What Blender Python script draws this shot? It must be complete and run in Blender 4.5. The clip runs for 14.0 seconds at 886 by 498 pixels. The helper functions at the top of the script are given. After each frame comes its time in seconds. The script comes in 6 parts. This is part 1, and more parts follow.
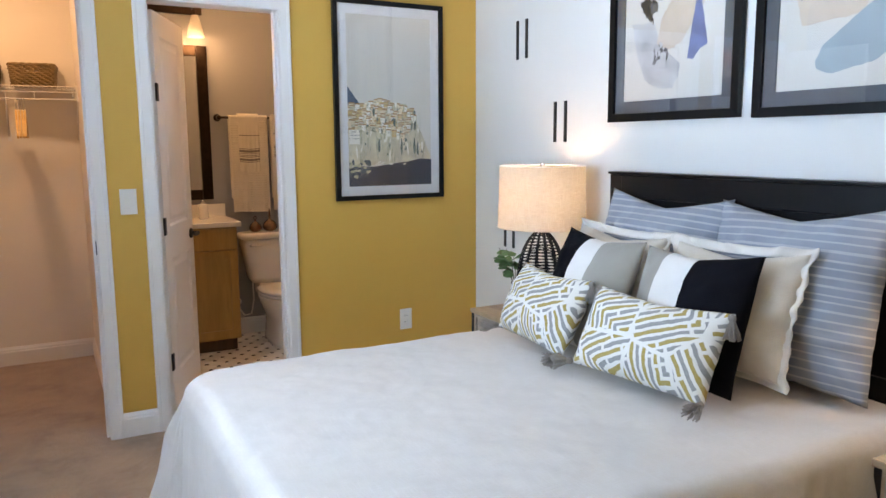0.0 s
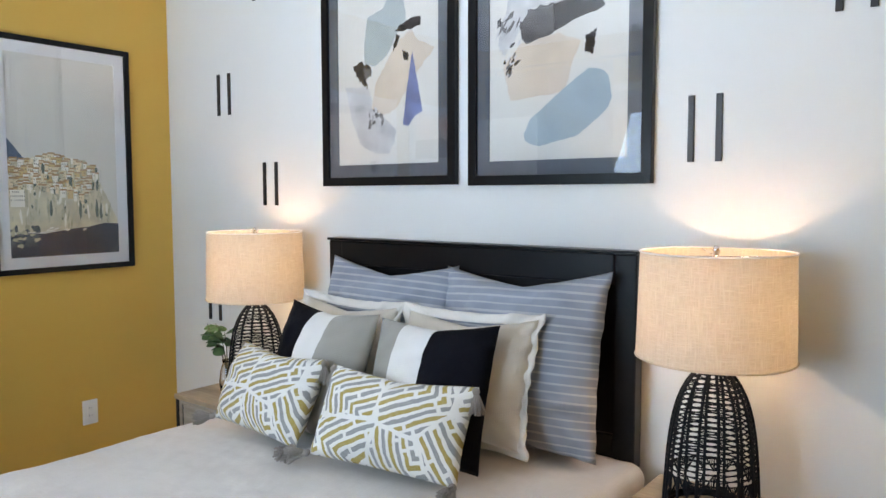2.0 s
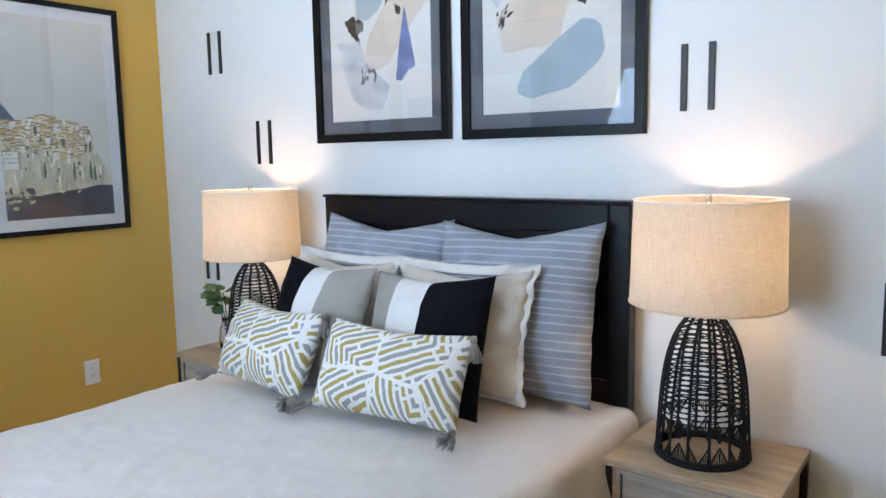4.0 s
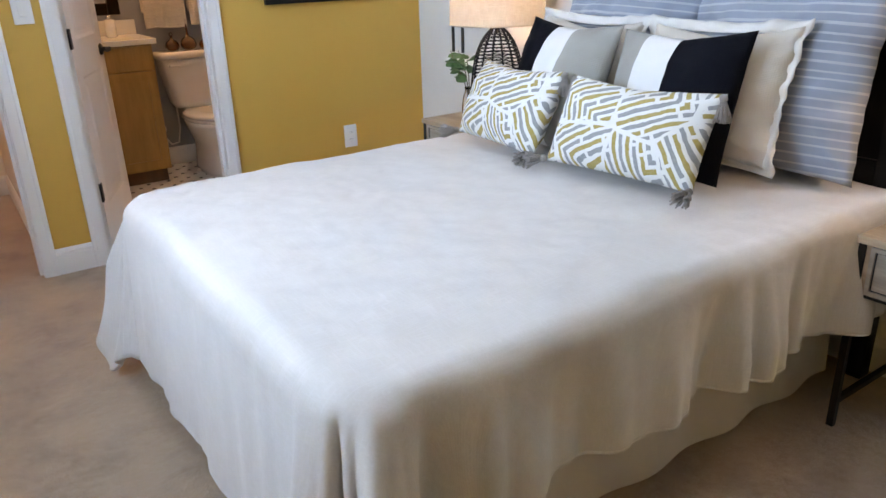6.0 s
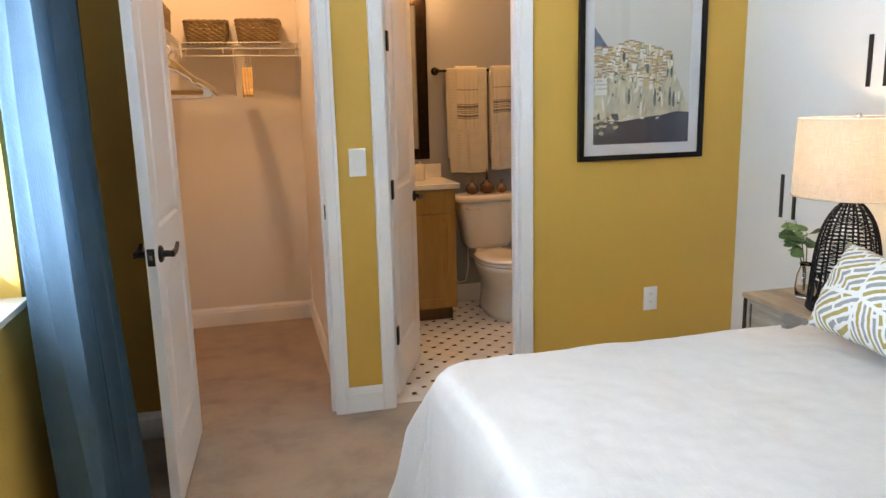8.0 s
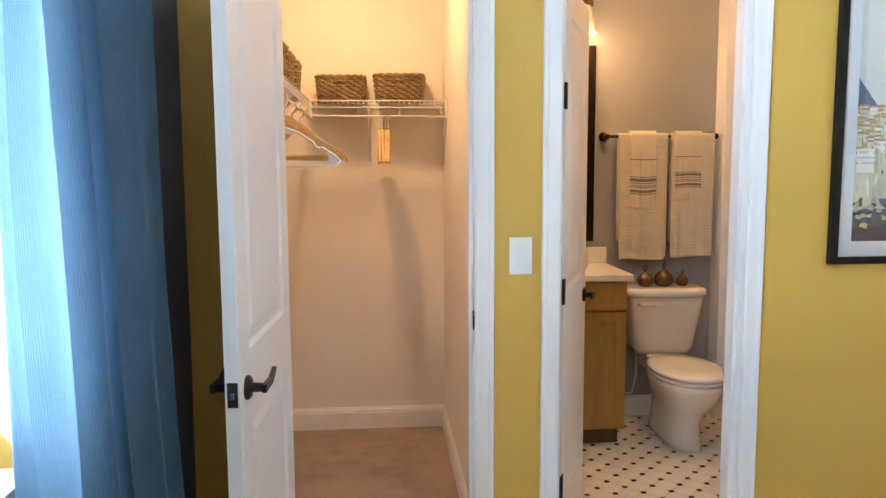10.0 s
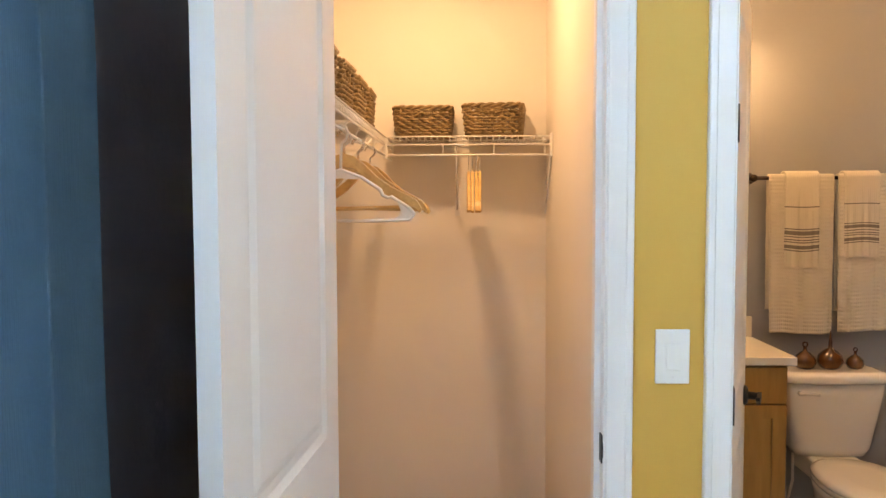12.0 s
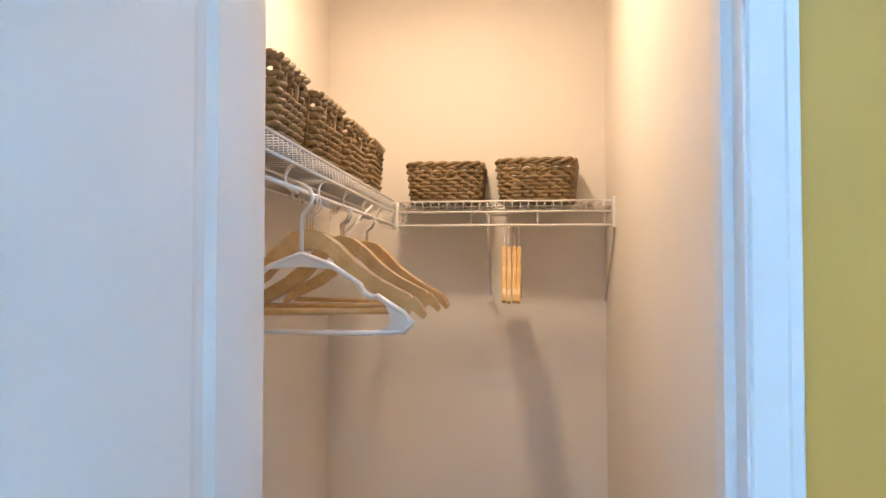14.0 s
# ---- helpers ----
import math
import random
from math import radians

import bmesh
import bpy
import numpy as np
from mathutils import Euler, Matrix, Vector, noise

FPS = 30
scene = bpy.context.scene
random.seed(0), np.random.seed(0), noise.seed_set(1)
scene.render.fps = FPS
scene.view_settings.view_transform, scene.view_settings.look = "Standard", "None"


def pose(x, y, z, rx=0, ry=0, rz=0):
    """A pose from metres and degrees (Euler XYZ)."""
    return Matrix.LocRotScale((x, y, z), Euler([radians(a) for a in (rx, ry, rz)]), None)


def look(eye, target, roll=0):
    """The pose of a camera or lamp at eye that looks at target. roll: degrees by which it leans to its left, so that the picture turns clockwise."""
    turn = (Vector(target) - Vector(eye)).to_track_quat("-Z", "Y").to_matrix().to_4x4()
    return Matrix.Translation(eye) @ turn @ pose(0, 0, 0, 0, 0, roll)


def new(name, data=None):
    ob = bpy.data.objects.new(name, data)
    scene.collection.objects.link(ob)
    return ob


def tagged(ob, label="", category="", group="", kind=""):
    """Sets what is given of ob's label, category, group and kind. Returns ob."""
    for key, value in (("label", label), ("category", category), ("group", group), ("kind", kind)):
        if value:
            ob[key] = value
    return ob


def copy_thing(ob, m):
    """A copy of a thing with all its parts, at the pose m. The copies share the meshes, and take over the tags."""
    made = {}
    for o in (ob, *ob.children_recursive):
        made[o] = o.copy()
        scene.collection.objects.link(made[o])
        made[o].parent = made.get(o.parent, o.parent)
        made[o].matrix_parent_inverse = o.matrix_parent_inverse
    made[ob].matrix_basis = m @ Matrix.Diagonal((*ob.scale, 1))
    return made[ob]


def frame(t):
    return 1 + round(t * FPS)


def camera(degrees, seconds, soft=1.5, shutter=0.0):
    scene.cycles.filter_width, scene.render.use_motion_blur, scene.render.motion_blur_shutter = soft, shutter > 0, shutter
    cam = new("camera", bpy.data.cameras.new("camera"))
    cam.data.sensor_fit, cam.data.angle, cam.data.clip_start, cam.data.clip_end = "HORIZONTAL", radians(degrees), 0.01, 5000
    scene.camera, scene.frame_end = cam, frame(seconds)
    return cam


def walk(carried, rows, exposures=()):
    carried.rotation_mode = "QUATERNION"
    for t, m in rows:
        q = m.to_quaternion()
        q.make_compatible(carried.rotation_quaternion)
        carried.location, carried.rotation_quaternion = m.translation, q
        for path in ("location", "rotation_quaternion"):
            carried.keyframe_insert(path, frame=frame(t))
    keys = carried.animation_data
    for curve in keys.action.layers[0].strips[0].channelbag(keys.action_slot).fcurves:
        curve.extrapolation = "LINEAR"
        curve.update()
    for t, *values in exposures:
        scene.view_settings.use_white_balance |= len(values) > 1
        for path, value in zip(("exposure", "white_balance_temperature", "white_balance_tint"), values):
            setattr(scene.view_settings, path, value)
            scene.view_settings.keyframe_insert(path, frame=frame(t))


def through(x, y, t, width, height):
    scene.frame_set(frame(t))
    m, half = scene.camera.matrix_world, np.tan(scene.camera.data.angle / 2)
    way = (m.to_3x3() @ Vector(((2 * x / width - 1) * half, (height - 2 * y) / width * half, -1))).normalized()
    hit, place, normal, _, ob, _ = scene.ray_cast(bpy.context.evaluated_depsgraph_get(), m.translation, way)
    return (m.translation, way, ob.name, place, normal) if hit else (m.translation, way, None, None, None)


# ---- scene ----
cam = camera(62.2, 14.0)
PATH = [
    (0, (-2.344, -3.873, 1.454), (-1.397, -2.135, 1.17), -0.4),
    (0.5, (-2.327, -3.767, 1.437), (-1.191, -2.149, 1.136), 0.0),
    (1, (-2.32, -3.686, 1.454), (-0.984, -2.224, 1.178), 0.2),
    (1.5, (-2.314, -3.635, 1.474), (-0.825, -2.317, 1.257), 0.1),
    (2, (-2.301, -3.616, 1.501), (-0.714, -2.407, 1.357), -0.1),
    (4.5, (-2.331, -3.629, 1.448), (-0.766, -2.428, 1.122), -0.8),
    (5, (-2.33, -3.629, 1.404), (-0.911, -2.318, 0.886), -1.2),
    (5.5, (-2.335, -3.654, 1.357), (-1.093, -2.233, 0.696), -1.6),
    (6, (-2.361, -3.661, 1.313), (-1.319, -2.117, 0.585), -1.9),
    (6.5, (-2.409, -3.644, 1.331), (-1.561, -1.981, 0.612), -2.2),
    (7, (-2.443, -3.586, 1.357), (-1.748, -1.812, 0.748), -2.1),
    (7.5, (-2.439, -3.471, 1.402), (-1.869, -1.616, 0.917), -1.9),
    (10, (-2.429, -2.403, 1.467), (-2.27, -0.421, 1.255), -0.3),
    (10.5, (-2.444, -2.221, 1.485), (-2.463, -0.231, 1.293), -0.6),
    (11, (-2.434, -2.061, 1.502), (-2.531, -0.07, 1.332), -0.5),
    (11.5, (-2.439, -1.876, 1.523), (-2.533, 0.117, 1.384), -0.3),
    (12, (-2.427, -1.671, 1.518), (-2.51, 0.324, 1.411), -0.2),
    (12.5, (-2.395, -1.453, 1.514), (-2.491, 0.543, 1.443), -0.2),
    (13, (-2.36, -1.252, 1.531), (-2.484, 0.743, 1.496), -0.2),
    (13.5, (-2.376, -1.087, 1.56), (-2.533, 0.907, 1.582), -0.1),
    (14, (-2.404, -0.925, 1.597), (-2.607, 1.064, 1.66), -0.0),
]
EXPOSURES = [(0.0, 0.52, 9000, 27), (2.2, 0.28, 9700, 26), (4.3, 0.40, 8300, 25), (5.3, 0.50, 8000, 27), (6.5, 0.72, 9700, 29), (7.6, 0.62, 10300, 27), (10.0, 1.0, 8900, 22), (11.0, 0.93, 10400, 27), (11.7, 1.0, 9800, 24), (12.3, 1.02, 8300, 18), (13.0, 1.0, 6700, 13), (14.0, 0.92, 6100, 11)]
walk(cam, [(t, look(eye, target, roll)) for t, eye, target, roll in PATH], EXPOSURES)

# ---- world and light ----
world = bpy.data.worlds.new("sky")
scene.world = world
world.use_nodes = True
wn = world.node_tree
sky = wn.nodes.new("ShaderNodeTexSky")
sky.sky_type, sky.sun_disc = "NISHITA", False
sky.sun_elevation, sky.sun_rotation = radians(48), radians(60)
wn.nodes["Background"].inputs["Strength"].default_value = 0.12
wn.links.new(sky.outputs[0], wn.nodes["Background"].inputs[0])


def lamp(name, kind, m, energy, color, size=0.1, size_y=None, shadow_soft=None):
    d = bpy.data.lights.new(name, kind)
    d.energy, d.color = energy, color
    if kind == "AREA":
        d.size = size
        if size_y:
            d.shape, d.size_y = "RECTANGLE", size_y
    elif kind == "SUN":
        d.angle = radians(0.5)
    else:
        d.shadow_soft_size = size
    o = new(name, d)
    o.matrix_world = m
    return o


WARM = (1.0, 0.68, 0.38)
lamp("sun", "SUN", look((6, 6, 10), (0, 0, 0)), 3.0, (1.0, 0.94, 0.85))
# daylight in the opening of the bedroom window
lamp("window_daylight", "AREA", look((-3.62, -1.84, 1.60), (0.0, -1.92, 4.3)), 74, (0.29, 0.59, 1.0), 1.80, 1.6)
# added area lamp outside, standing in for daylight bounced up off the sunlit ground
lamp("ground_bounce_fill", "AREA", look((-3.95, -1.84, 0.40), (-1.3, -1.9, 2.74)), 285, (0.41, 0.66, 1.0), 2.0, 1.1)
lamp("closet_light", "AREA", pose(-2.62, 0.93, 2.69), 7.4, (1.0, 0.72, 0.46), 0.12)
lamp("vanity_light", "POINT", pose(-1.31, 1.60, 2.17), 3, WARM, 0.05)
lamp("vanity_light_far", "POINT", pose(-1.62, 1.60, 2.17), 6, WARM, 0.05)
# added fill lamp in the bathroom; no fixture belongs to it
lamp("bath_fill", "POINT", pose(-0.9, 0.75, 2.6), 9, WARM, 0.1)
lamp("bulb_near", "POINT", pose(-0.23, -2.99, 1.20), 20, (1.0, 0.85, 0.67), 0.03)
lamp("bulb_far", "POINT", pose(-0.23, -0.995, 1.20), 20, (1.0, 0.85, 0.67), 0.03)


# ---- materials ----
def material(name):
    m = bpy.data.materials.new(name)
    m.use_nodes = True
    return m, m.node_tree.nodes, m.node_tree.links, m.node_tree.nodes["Principled BSDF"]


def coords(n, l, scale=1.0, stretch=None, kind="Object"):
    tc = n.new("ShaderNodeTexCoord")
    mp = n.new("ShaderNodeMapping")
    mp.inputs["Scale"].default_value = stretch or (scale, scale, scale)
    l.new(tc.outputs[kind], mp.inputs["Vector"])
    return mp.outputs[0]


def noise_tex(n, l, vec, scale, detail=4, rough=0.55):
    t = n.new("ShaderNodeTexNoise")
    t.inputs["Scale"].default_value, t.inputs["Detail"].default_value, t.inputs["Roughness"].default_value = scale, detail, rough
    l.new(vec, t.inputs["Vector"])
    return t.outputs["Fac"]


def ramp(n, l, fac, stops):
    r = n.new("ShaderNodeValToRGB")
    e = r.color_ramp.elements
    while len(e) < len(stops):
        e.new(0.5)
    for el, (p, c) in zip(e, stops):
        el.position, el.color = p, (*c, 1)
    l.new(fac, r.inputs[0])
    return r.outputs[0]


def bump(n, l, height, strength, distance, normal=None):
    b = n.new("ShaderNodeBump")
    b.inputs["Strength"].default_value, b.inputs["Distance"].default_value = strength, distance
    l.new(height, b.inputs["Height"])
    if normal:
        l.new(normal, b.inputs["Normal"])
    return b.outputs[0]


def shade(c, k):
    return tuple(min(1, v * k) for v in c)


def surface(name, color, rough=0.6, vary=0.08, scale=3.0, fine=200.0, fine_bump=0.1, depth=0.001, metal=0.0, stretch=None, coat=0.0, big_bump=0.0, sheen=0.0, spec=0.5):
    """A plain real surface: two scales of variation in colour and relief."""
    m, n, l, p = material(name)
    v = coords(n, l, stretch=stretch)
    f1 = noise_tex(n, l, v, scale)
    f2 = noise_tex(n, l, v, fine, 2)
    mix = n.new("ShaderNodeMath")
    mix.operation = "MULTIPLY_ADD"
    l.new(f2, mix.inputs[0])
    mix.inputs[1].default_value = 0.35
    l.new(f1, mix.inputs[2])
    l.new(ramp(n, l, mix.outputs[0], [(0.35, shade(color, 1 - vary)), (0.95, shade(color, 1 + vary))]), p.inputs["Base Color"])
    p.inputs["Roughness"].default_value, p.inputs["Metallic"].default_value = rough, metal
    p.inputs["Coat Weight"].default_value = coat
    p.inputs["Sheen Weight"].default_value, p.inputs["Specular IOR Level"].default_value = sheen, spec
    nb = bump(n, l, f2, fine_bump, depth)
    if big_bump:
        nb = bump(n, l, f1, big_bump, 0.01, nb)
    l.new(nb, p.inputs["Normal"])
    return m


def weave(name, color, second=None, count=900.0, rough=0.9, vary=0.06, strength=0.35, stripes=None, slub=0.0, sheen=0.2, spec=0.3, through=0.0, lines=0.0):
    """Woven cloth: crossing threads, soft wrinkles, and stripes across the cloth's height where there are any."""
    m, n, l, p = material(name)
    v = coords(n, l)
    f1 = noise_tex(n, l, v, 7)
    waves = []
    for d in ("X", "Y"):
        w = n.new("ShaderNodeTexWave")
        w.bands_direction = d
        w.inputs["Scale"].default_value, w.inputs["Distortion"].default_value = count / 20, 1.0
        l.new(v, w.inputs["Vector"])
        waves.append(w.outputs["Fac"])
    mul = n.new("ShaderNodeMath")
    mul.operation = "ADD"
    l.new(waves[0], mul.inputs[0])
    l.new(waves[1], mul.inputs[1])
    col = ramp(n, l, f1, [(0.3, shade(color, 1 - vary)), (0.7, shade(color, 1 + vary))])
    if slub:
        sl = noise_tex(n, l, coords(n, l, stretch=(260, 18, 260)), 1.0, 3)
        sl2 = noise_tex(n, l, coords(n, l, stretch=(18, 260, 18)), 1.0, 3)
        mx = n.new("ShaderNodeMath")
        mx.operation = "MAXIMUM"
        l.new(sl, mx.inputs[0])
        l.new(sl2, mx.inputs[1])
        k = n.new("ShaderNodeMixRGB")
        k.blend_type = "MULTIPLY"
        k.inputs[0].default_value = slub
        l.new(col, k.inputs[1])
        l.new(ramp(n, l, mx.outputs[0], [(0.45, (0.75, 0.7, 0.6)), (0.7, (1.1, 1.1, 1.1))]), k.inputs[2])
        col = k.outputs[0]
    if second:
        st = n.new("ShaderNodeTexNoise")
        st.noise_dimensions = "1D"
        st.inputs["Scale"].default_value, st.inputs["Detail"].default_value = stripes or 30, 3
        sx = n.new("ShaderNodeSeparateXYZ")
        l.new(v, sx.inputs[0])
        l.new(sx.outputs[1], st.inputs["W"])
        k = n.new("ShaderNodeMixRGB")
        fac = ramp(n, l, st.outputs["Fac"], [(0.49, (0, 0, 0)), (0.55, (1, 1, 1))])
        if lines:
            # narrow woven lines at an almost even pitch
            ma, fr, gt = n.new("ShaderNodeMath"), n.new("ShaderNodeMath"), n.new("ShaderNodeMath")
            ma.operation, fr.operation, gt.operation = "MULTIPLY_ADD", "FRACT", "GREATER_THAN"
            l.new(sx.outputs[1], ma.inputs[0])
            ma.inputs[1].default_value = lines
            l.new(st.outputs["Fac"], ma.inputs[2])
            l.new(ma.outputs[0], fr.inputs[0])
            l.new(fr.outputs[0], gt.inputs[0])
            gt.inputs[1].default_value = 0.76
            fac = gt.outputs[0]
        l.new(fac, k.inputs[0])
        l.new(col, k.inputs[1])
        k.inputs[2].default_value = (*second, 1)
        col = k.outputs[0]
    l.new(col, p.inputs["Base Color"])
    p.inputs["Roughness"].default_value = rough
    p.inputs["Sheen Weight"].default_value, p.inputs["Specular IOR Level"].default_value = sheen, spec
    nb = bump(n, l, mul.outputs[0], strength, 0.0006)
    nb = bump(n, l, noise_tex(n, l, v, 22, 3), 0.2, 0.01, nb)
    l.new(nb, p.inputs["Normal"])
    if through:
        # unlined cloth lets part of the daylight behind it through
        tr, mix = n.new("ShaderNodeBsdfTranslucent"), n.new("ShaderNodeMixShader")
        l.new(col, tr.inputs[0])
        l.new(nb, tr.inputs["Normal"])
        mix.inputs[0].default_value = through
        l.new(p.outputs[0], mix.inputs[1])
        l.new(tr.outputs[0], mix.inputs[2])
        l.new(mix.outputs[0], n["Material Output"].inputs[0])
    return m


def wood(name, dark, light, stretch, rough=0.45, coat=0.0):
    m, n, l, p = material(name)
    v = coords(n, l, stretch=stretch)
    g = noise_tex(n, l, v, 1.0, 6, 0.65)
    f = noise_tex(n, l, v, 6.0, 3)
    mx = n.new("ShaderNodeMath")
    mx.operation = "MULTIPLY_ADD"
    l.new(f, mx.inputs[0])
    mx.inputs[1].default_value = 0.3
    l.new(g, mx.inputs[2])
    l.new(ramp(n, l, mx.outputs[0], [(0.45, dark), (0.85, light)]), p.inputs["Base Color"])
    p.inputs["Roughness"].default_value, p.inputs["Coat Weight"].default_value = rough, coat
    l.new(bump(n, l, mx.outputs[0], 0.15, 0.001), p.inputs["Normal"])
    return m


def glass(name, color=(1, 1, 1), rough=0.0):
    m, n, l, p = material(name)
    p.inputs["Base Color"].default_value = (*color, 1)
    p.inputs["Transmission Weight"].default_value, p.inputs["Roughness"].default_value = 1.0, rough
    p.inputs["IOR"].default_value = 1.45
    return m


def glow(name, color, strength):
    m, n, l, p = material(name)
    p.inputs["Emission Color"].default_value, p.inputs["Emission Strength"].default_value = (*color, 1), strength
    p.inputs["Base Color"].default_value = (*color, 1)
    return m


def mirror_mat(name):
    m, n, l, p = material(name)
    p.inputs["Base Color"].default_value = (0.9, 0.9, 0.9, 1)
    p.inputs["Metallic"].default_value, p.inputs["Roughness"].default_value = 1.0, 0.02
    return m


def carpet_mat():
    m, n, l, p = material("carpet")
    v = coords(n, l)
    big = noise_tex(n, l, v, 4.0, 4, 0.7)
    mid = noise_tex(n, l, v, 40, 3)
    fine = noise_tex(n, l, v, 420, 2, 0.8)
    a = n.new("ShaderNodeMath")
    a.operation = "MULTIPLY_ADD"
    l.new(fine, a.inputs[0])
    a.inputs[1].default_value = 0.8
    l.new(big, a.inputs[2])
    l.new(ramp(n, l, a.outputs[0], [(0.62, (0.25, 0.152, 0.086)), (1.02, (0.49, 0.33, 0.205))]), p.inputs["Base Color"])
    p.inputs["Roughness"].default_value, p.inputs["Sheen Weight"].default_value = 1.0, 0.35
    nb = bump(n, l, fine, 0.9, 0.006)
    l.new(bump(n, l, mid, 0.35, 0.02, nb), p.inputs["Normal"])
    return m


def stroke_mat():
    """White cotton with brushed mustard and grey strokes in blocks that turn this way and that."""
    m, n, l, p = material("stroke_cotton")
    v = coords(n, l)
    wob = n.new("ShaderNodeTexNoise")
    wob.inputs["Scale"].default_value = 14
    l.new(v, wob.inputs["Vector"])
    add = n.new("ShaderNodeMixRGB")
    add.blend_type = "ADD"
    add.inputs[0].default_value = 0.012
    l.new(v, add.inputs[1])
    l.new(wob.outputs["Color"], add.inputs[2])
    vo, ve = n.new("ShaderNodeTexVoronoi"), n.new("ShaderNodeTexVoronoi")
    ve.feature = "DISTANCE_TO_EDGE"
    for q in (vo, ve):
        q.voronoi_dimensions = "2D"
        q.inputs["Scale"].default_value, q.inputs["Randomness"].default_value = 5.4, 0.75
        l.new(add.outputs[0], q.inputs["Vector"])
    sc = n.new("ShaderNodeSeparateXYZ")
    l.new(vo.outputs["Color"], sc.inputs[0])
    sp = n.new("ShaderNodeSeparateXYZ")
    l.new(add.outputs[0], sp.inputs[0])

    def op(kind, a, b=None, c=None):
        o = n.new("ShaderNodeMath")
        o.operation = kind
        for i, x in enumerate((a, b, c)):
            if x is None:
                continue
            if isinstance(x, (int, float)):
                o.inputs[i].default_value = x
            else:
                l.new(x, o.inputs[i])
        return o.outputs[0]
    at = n.new("ShaderNodeSeparateXYZ")
    l.new(vo.outputs["Position"], at.inputs[0])
    ang = op("ADD", op("MULTIPLY", op("FLOOR", op("MULTIPLY", sc.outputs[0], 4.0)), math.pi / 2), op("ADD", 0.12, op("MULTIPLY", sc.outputs[1], 0.5)))
    dx, dy = op("SUBTRACT", sp.outputs[0], at.outputs[0]), op("SUBTRACT", sp.outputs[1], at.outputs[1])
    pa = op("ADD", op("MULTIPLY", dx, op("COSINE", ang)), op("MULTIPLY", dy, op("SINE", ang)))
    qa = op("SUBTRACT", op("MULTIPLY", dy, op("COSINE", ang)), op("MULTIPLY", dx, op("SINE", ang)))
    qa = op("SUBTRACT", qa, 0.03)
    u, w = op("MAXIMUM", pa, qa), op("MINIMUM", pa, qa)
    band = op("MULTIPLY", u, 46.0)
    cell = op("FLOOR", band)
    fr = op("FRACT", band)
    hand = noise_tex(n, l, v, 60, 2)
    inside = op("MULTIPLY", op("GREATER_THAN", fr, op("ADD", 0.22, op("MULTIPLY", hand, 0.30))), op("LESS_THAN", fr, 0.92))
    jit = op("FRACT", op("MULTIPLY", op("SINE", op("ADD", op("MULTIPLY", cell, 12.99), op("MULTIPLY", sc.outputs[2], 41.0))), 437.5))
    inside = op("MULTIPLY", inside, op("GREATER_THAN", op("FRACT", op("ADD", op("MULTIPLY", w, 5.5), jit)), 0.06))
    inside = op("MULTIPLY", inside, op("GREATER_THAN", ve.outputs["Distance"], op("ADD", 0.015, op("MULTIPLY", jit, 0.035))))
    alt = op("GREATER_THAN", op("FRACT", op("MULTIPLY", op("ADD", cell, 0.5), 0.5)), 0.5)
    pick = n.new("ShaderNodeMixRGB")
    l.new(alt, pick.inputs[0])
    pick.inputs[1].default_value = (0.26, 0.26, 0.255, 1)
    pick.inputs[2].default_value = (0.40, 0.265, 0.03, 1)
    worn = noise_tex(n, l, v, 120, 3)
    on = op("MULTIPLY", inside, op("ADD", op("MULTIPLY", worn, 0.35), 0.72))
    k = n.new("ShaderNodeMixRGB")
    l.new(on, k.inputs[0])
    k.inputs[1].default_value = (0.80, 0.78, 0.73, 1)
    l.new(pick.outputs[0], k.inputs[2])
    l.new(k.outputs[0], p.inputs["Base Color"])
    p.inputs["Roughness"].default_value = 0.9
    nb = bump(n, l, inside, 0.25, 0.002)
    l.new(bump(n, l, noise_tex(n, l, v, 500, 2), 0.3, 0.001, nb), p.inputs["Normal"])
    return m


def shade_mat():
    """Oatmeal linen of a lamp shade: it lets the bulb's light through."""
    m, n, l, p = material("shade_linen")
    v = coords(n, l)
    a = noise_tex(n, l, coords(n, l, stretch=(30, 30, 420)), 1.0, 3)
    b = noise_tex(n, l, coords(n, l, stretch=(420, 420, 20)), 1.0, 3)
    mx = n.new("ShaderNodeMath")
    mx.operation = "MAXIMUM"
    l.new(a, mx.inputs[0])
    l.new(b, mx.inputs[1])
    col = ramp(n, l, mx.outputs[0], [(0.42, (0.62, 0.51, 0.38)), (0.7, (0.75, 0.655, 0.53))])
    tr, df, mix = n.new("ShaderNodeBsdfTranslucent"), n.new("ShaderNodeBsdfDiffuse"), n.new("ShaderNodeMixShader")
    l.new(col, tr.inputs[0])
    l.new(col, df.inputs[0])
    mix.inputs[0].default_value = 0.28
    l.new(df.outputs[0], mix.inputs[1])
    l.new(tr.outputs[0], mix.inputs[2])
    l.new(mix.outputs[0], n["Material Output"].inputs[0])
    return m


YELLOW = surface("mustard_paint", (0.67, 0.38, 0.08), 0.55, 0.03, 2.0, 260, 0.12, 0.0015)
WHITE_WALL = surface("white_wall_paint", (0.79, 0.78, 0.74), 0.6, 0.02, 2.0, 260, 0.12, 0.0015)
CLOSET_WALL = surface("closet_wall_paint", (0.83, 0.77, 0.69), 0.65, 0.03, 2.0, 260, 0.12, 0.0015)
BATH_WALL = surface("bath_wall_paint", (0.33, 0.33, 0.335), 0.6, 0.03, 2.0, 260, 0.12, 0.0015)
CEILING = surface("ceiling_paint", (0.85, 0.84, 0.82), 0.8, 0.02, 3.0, 120, 0.3, 0.002)
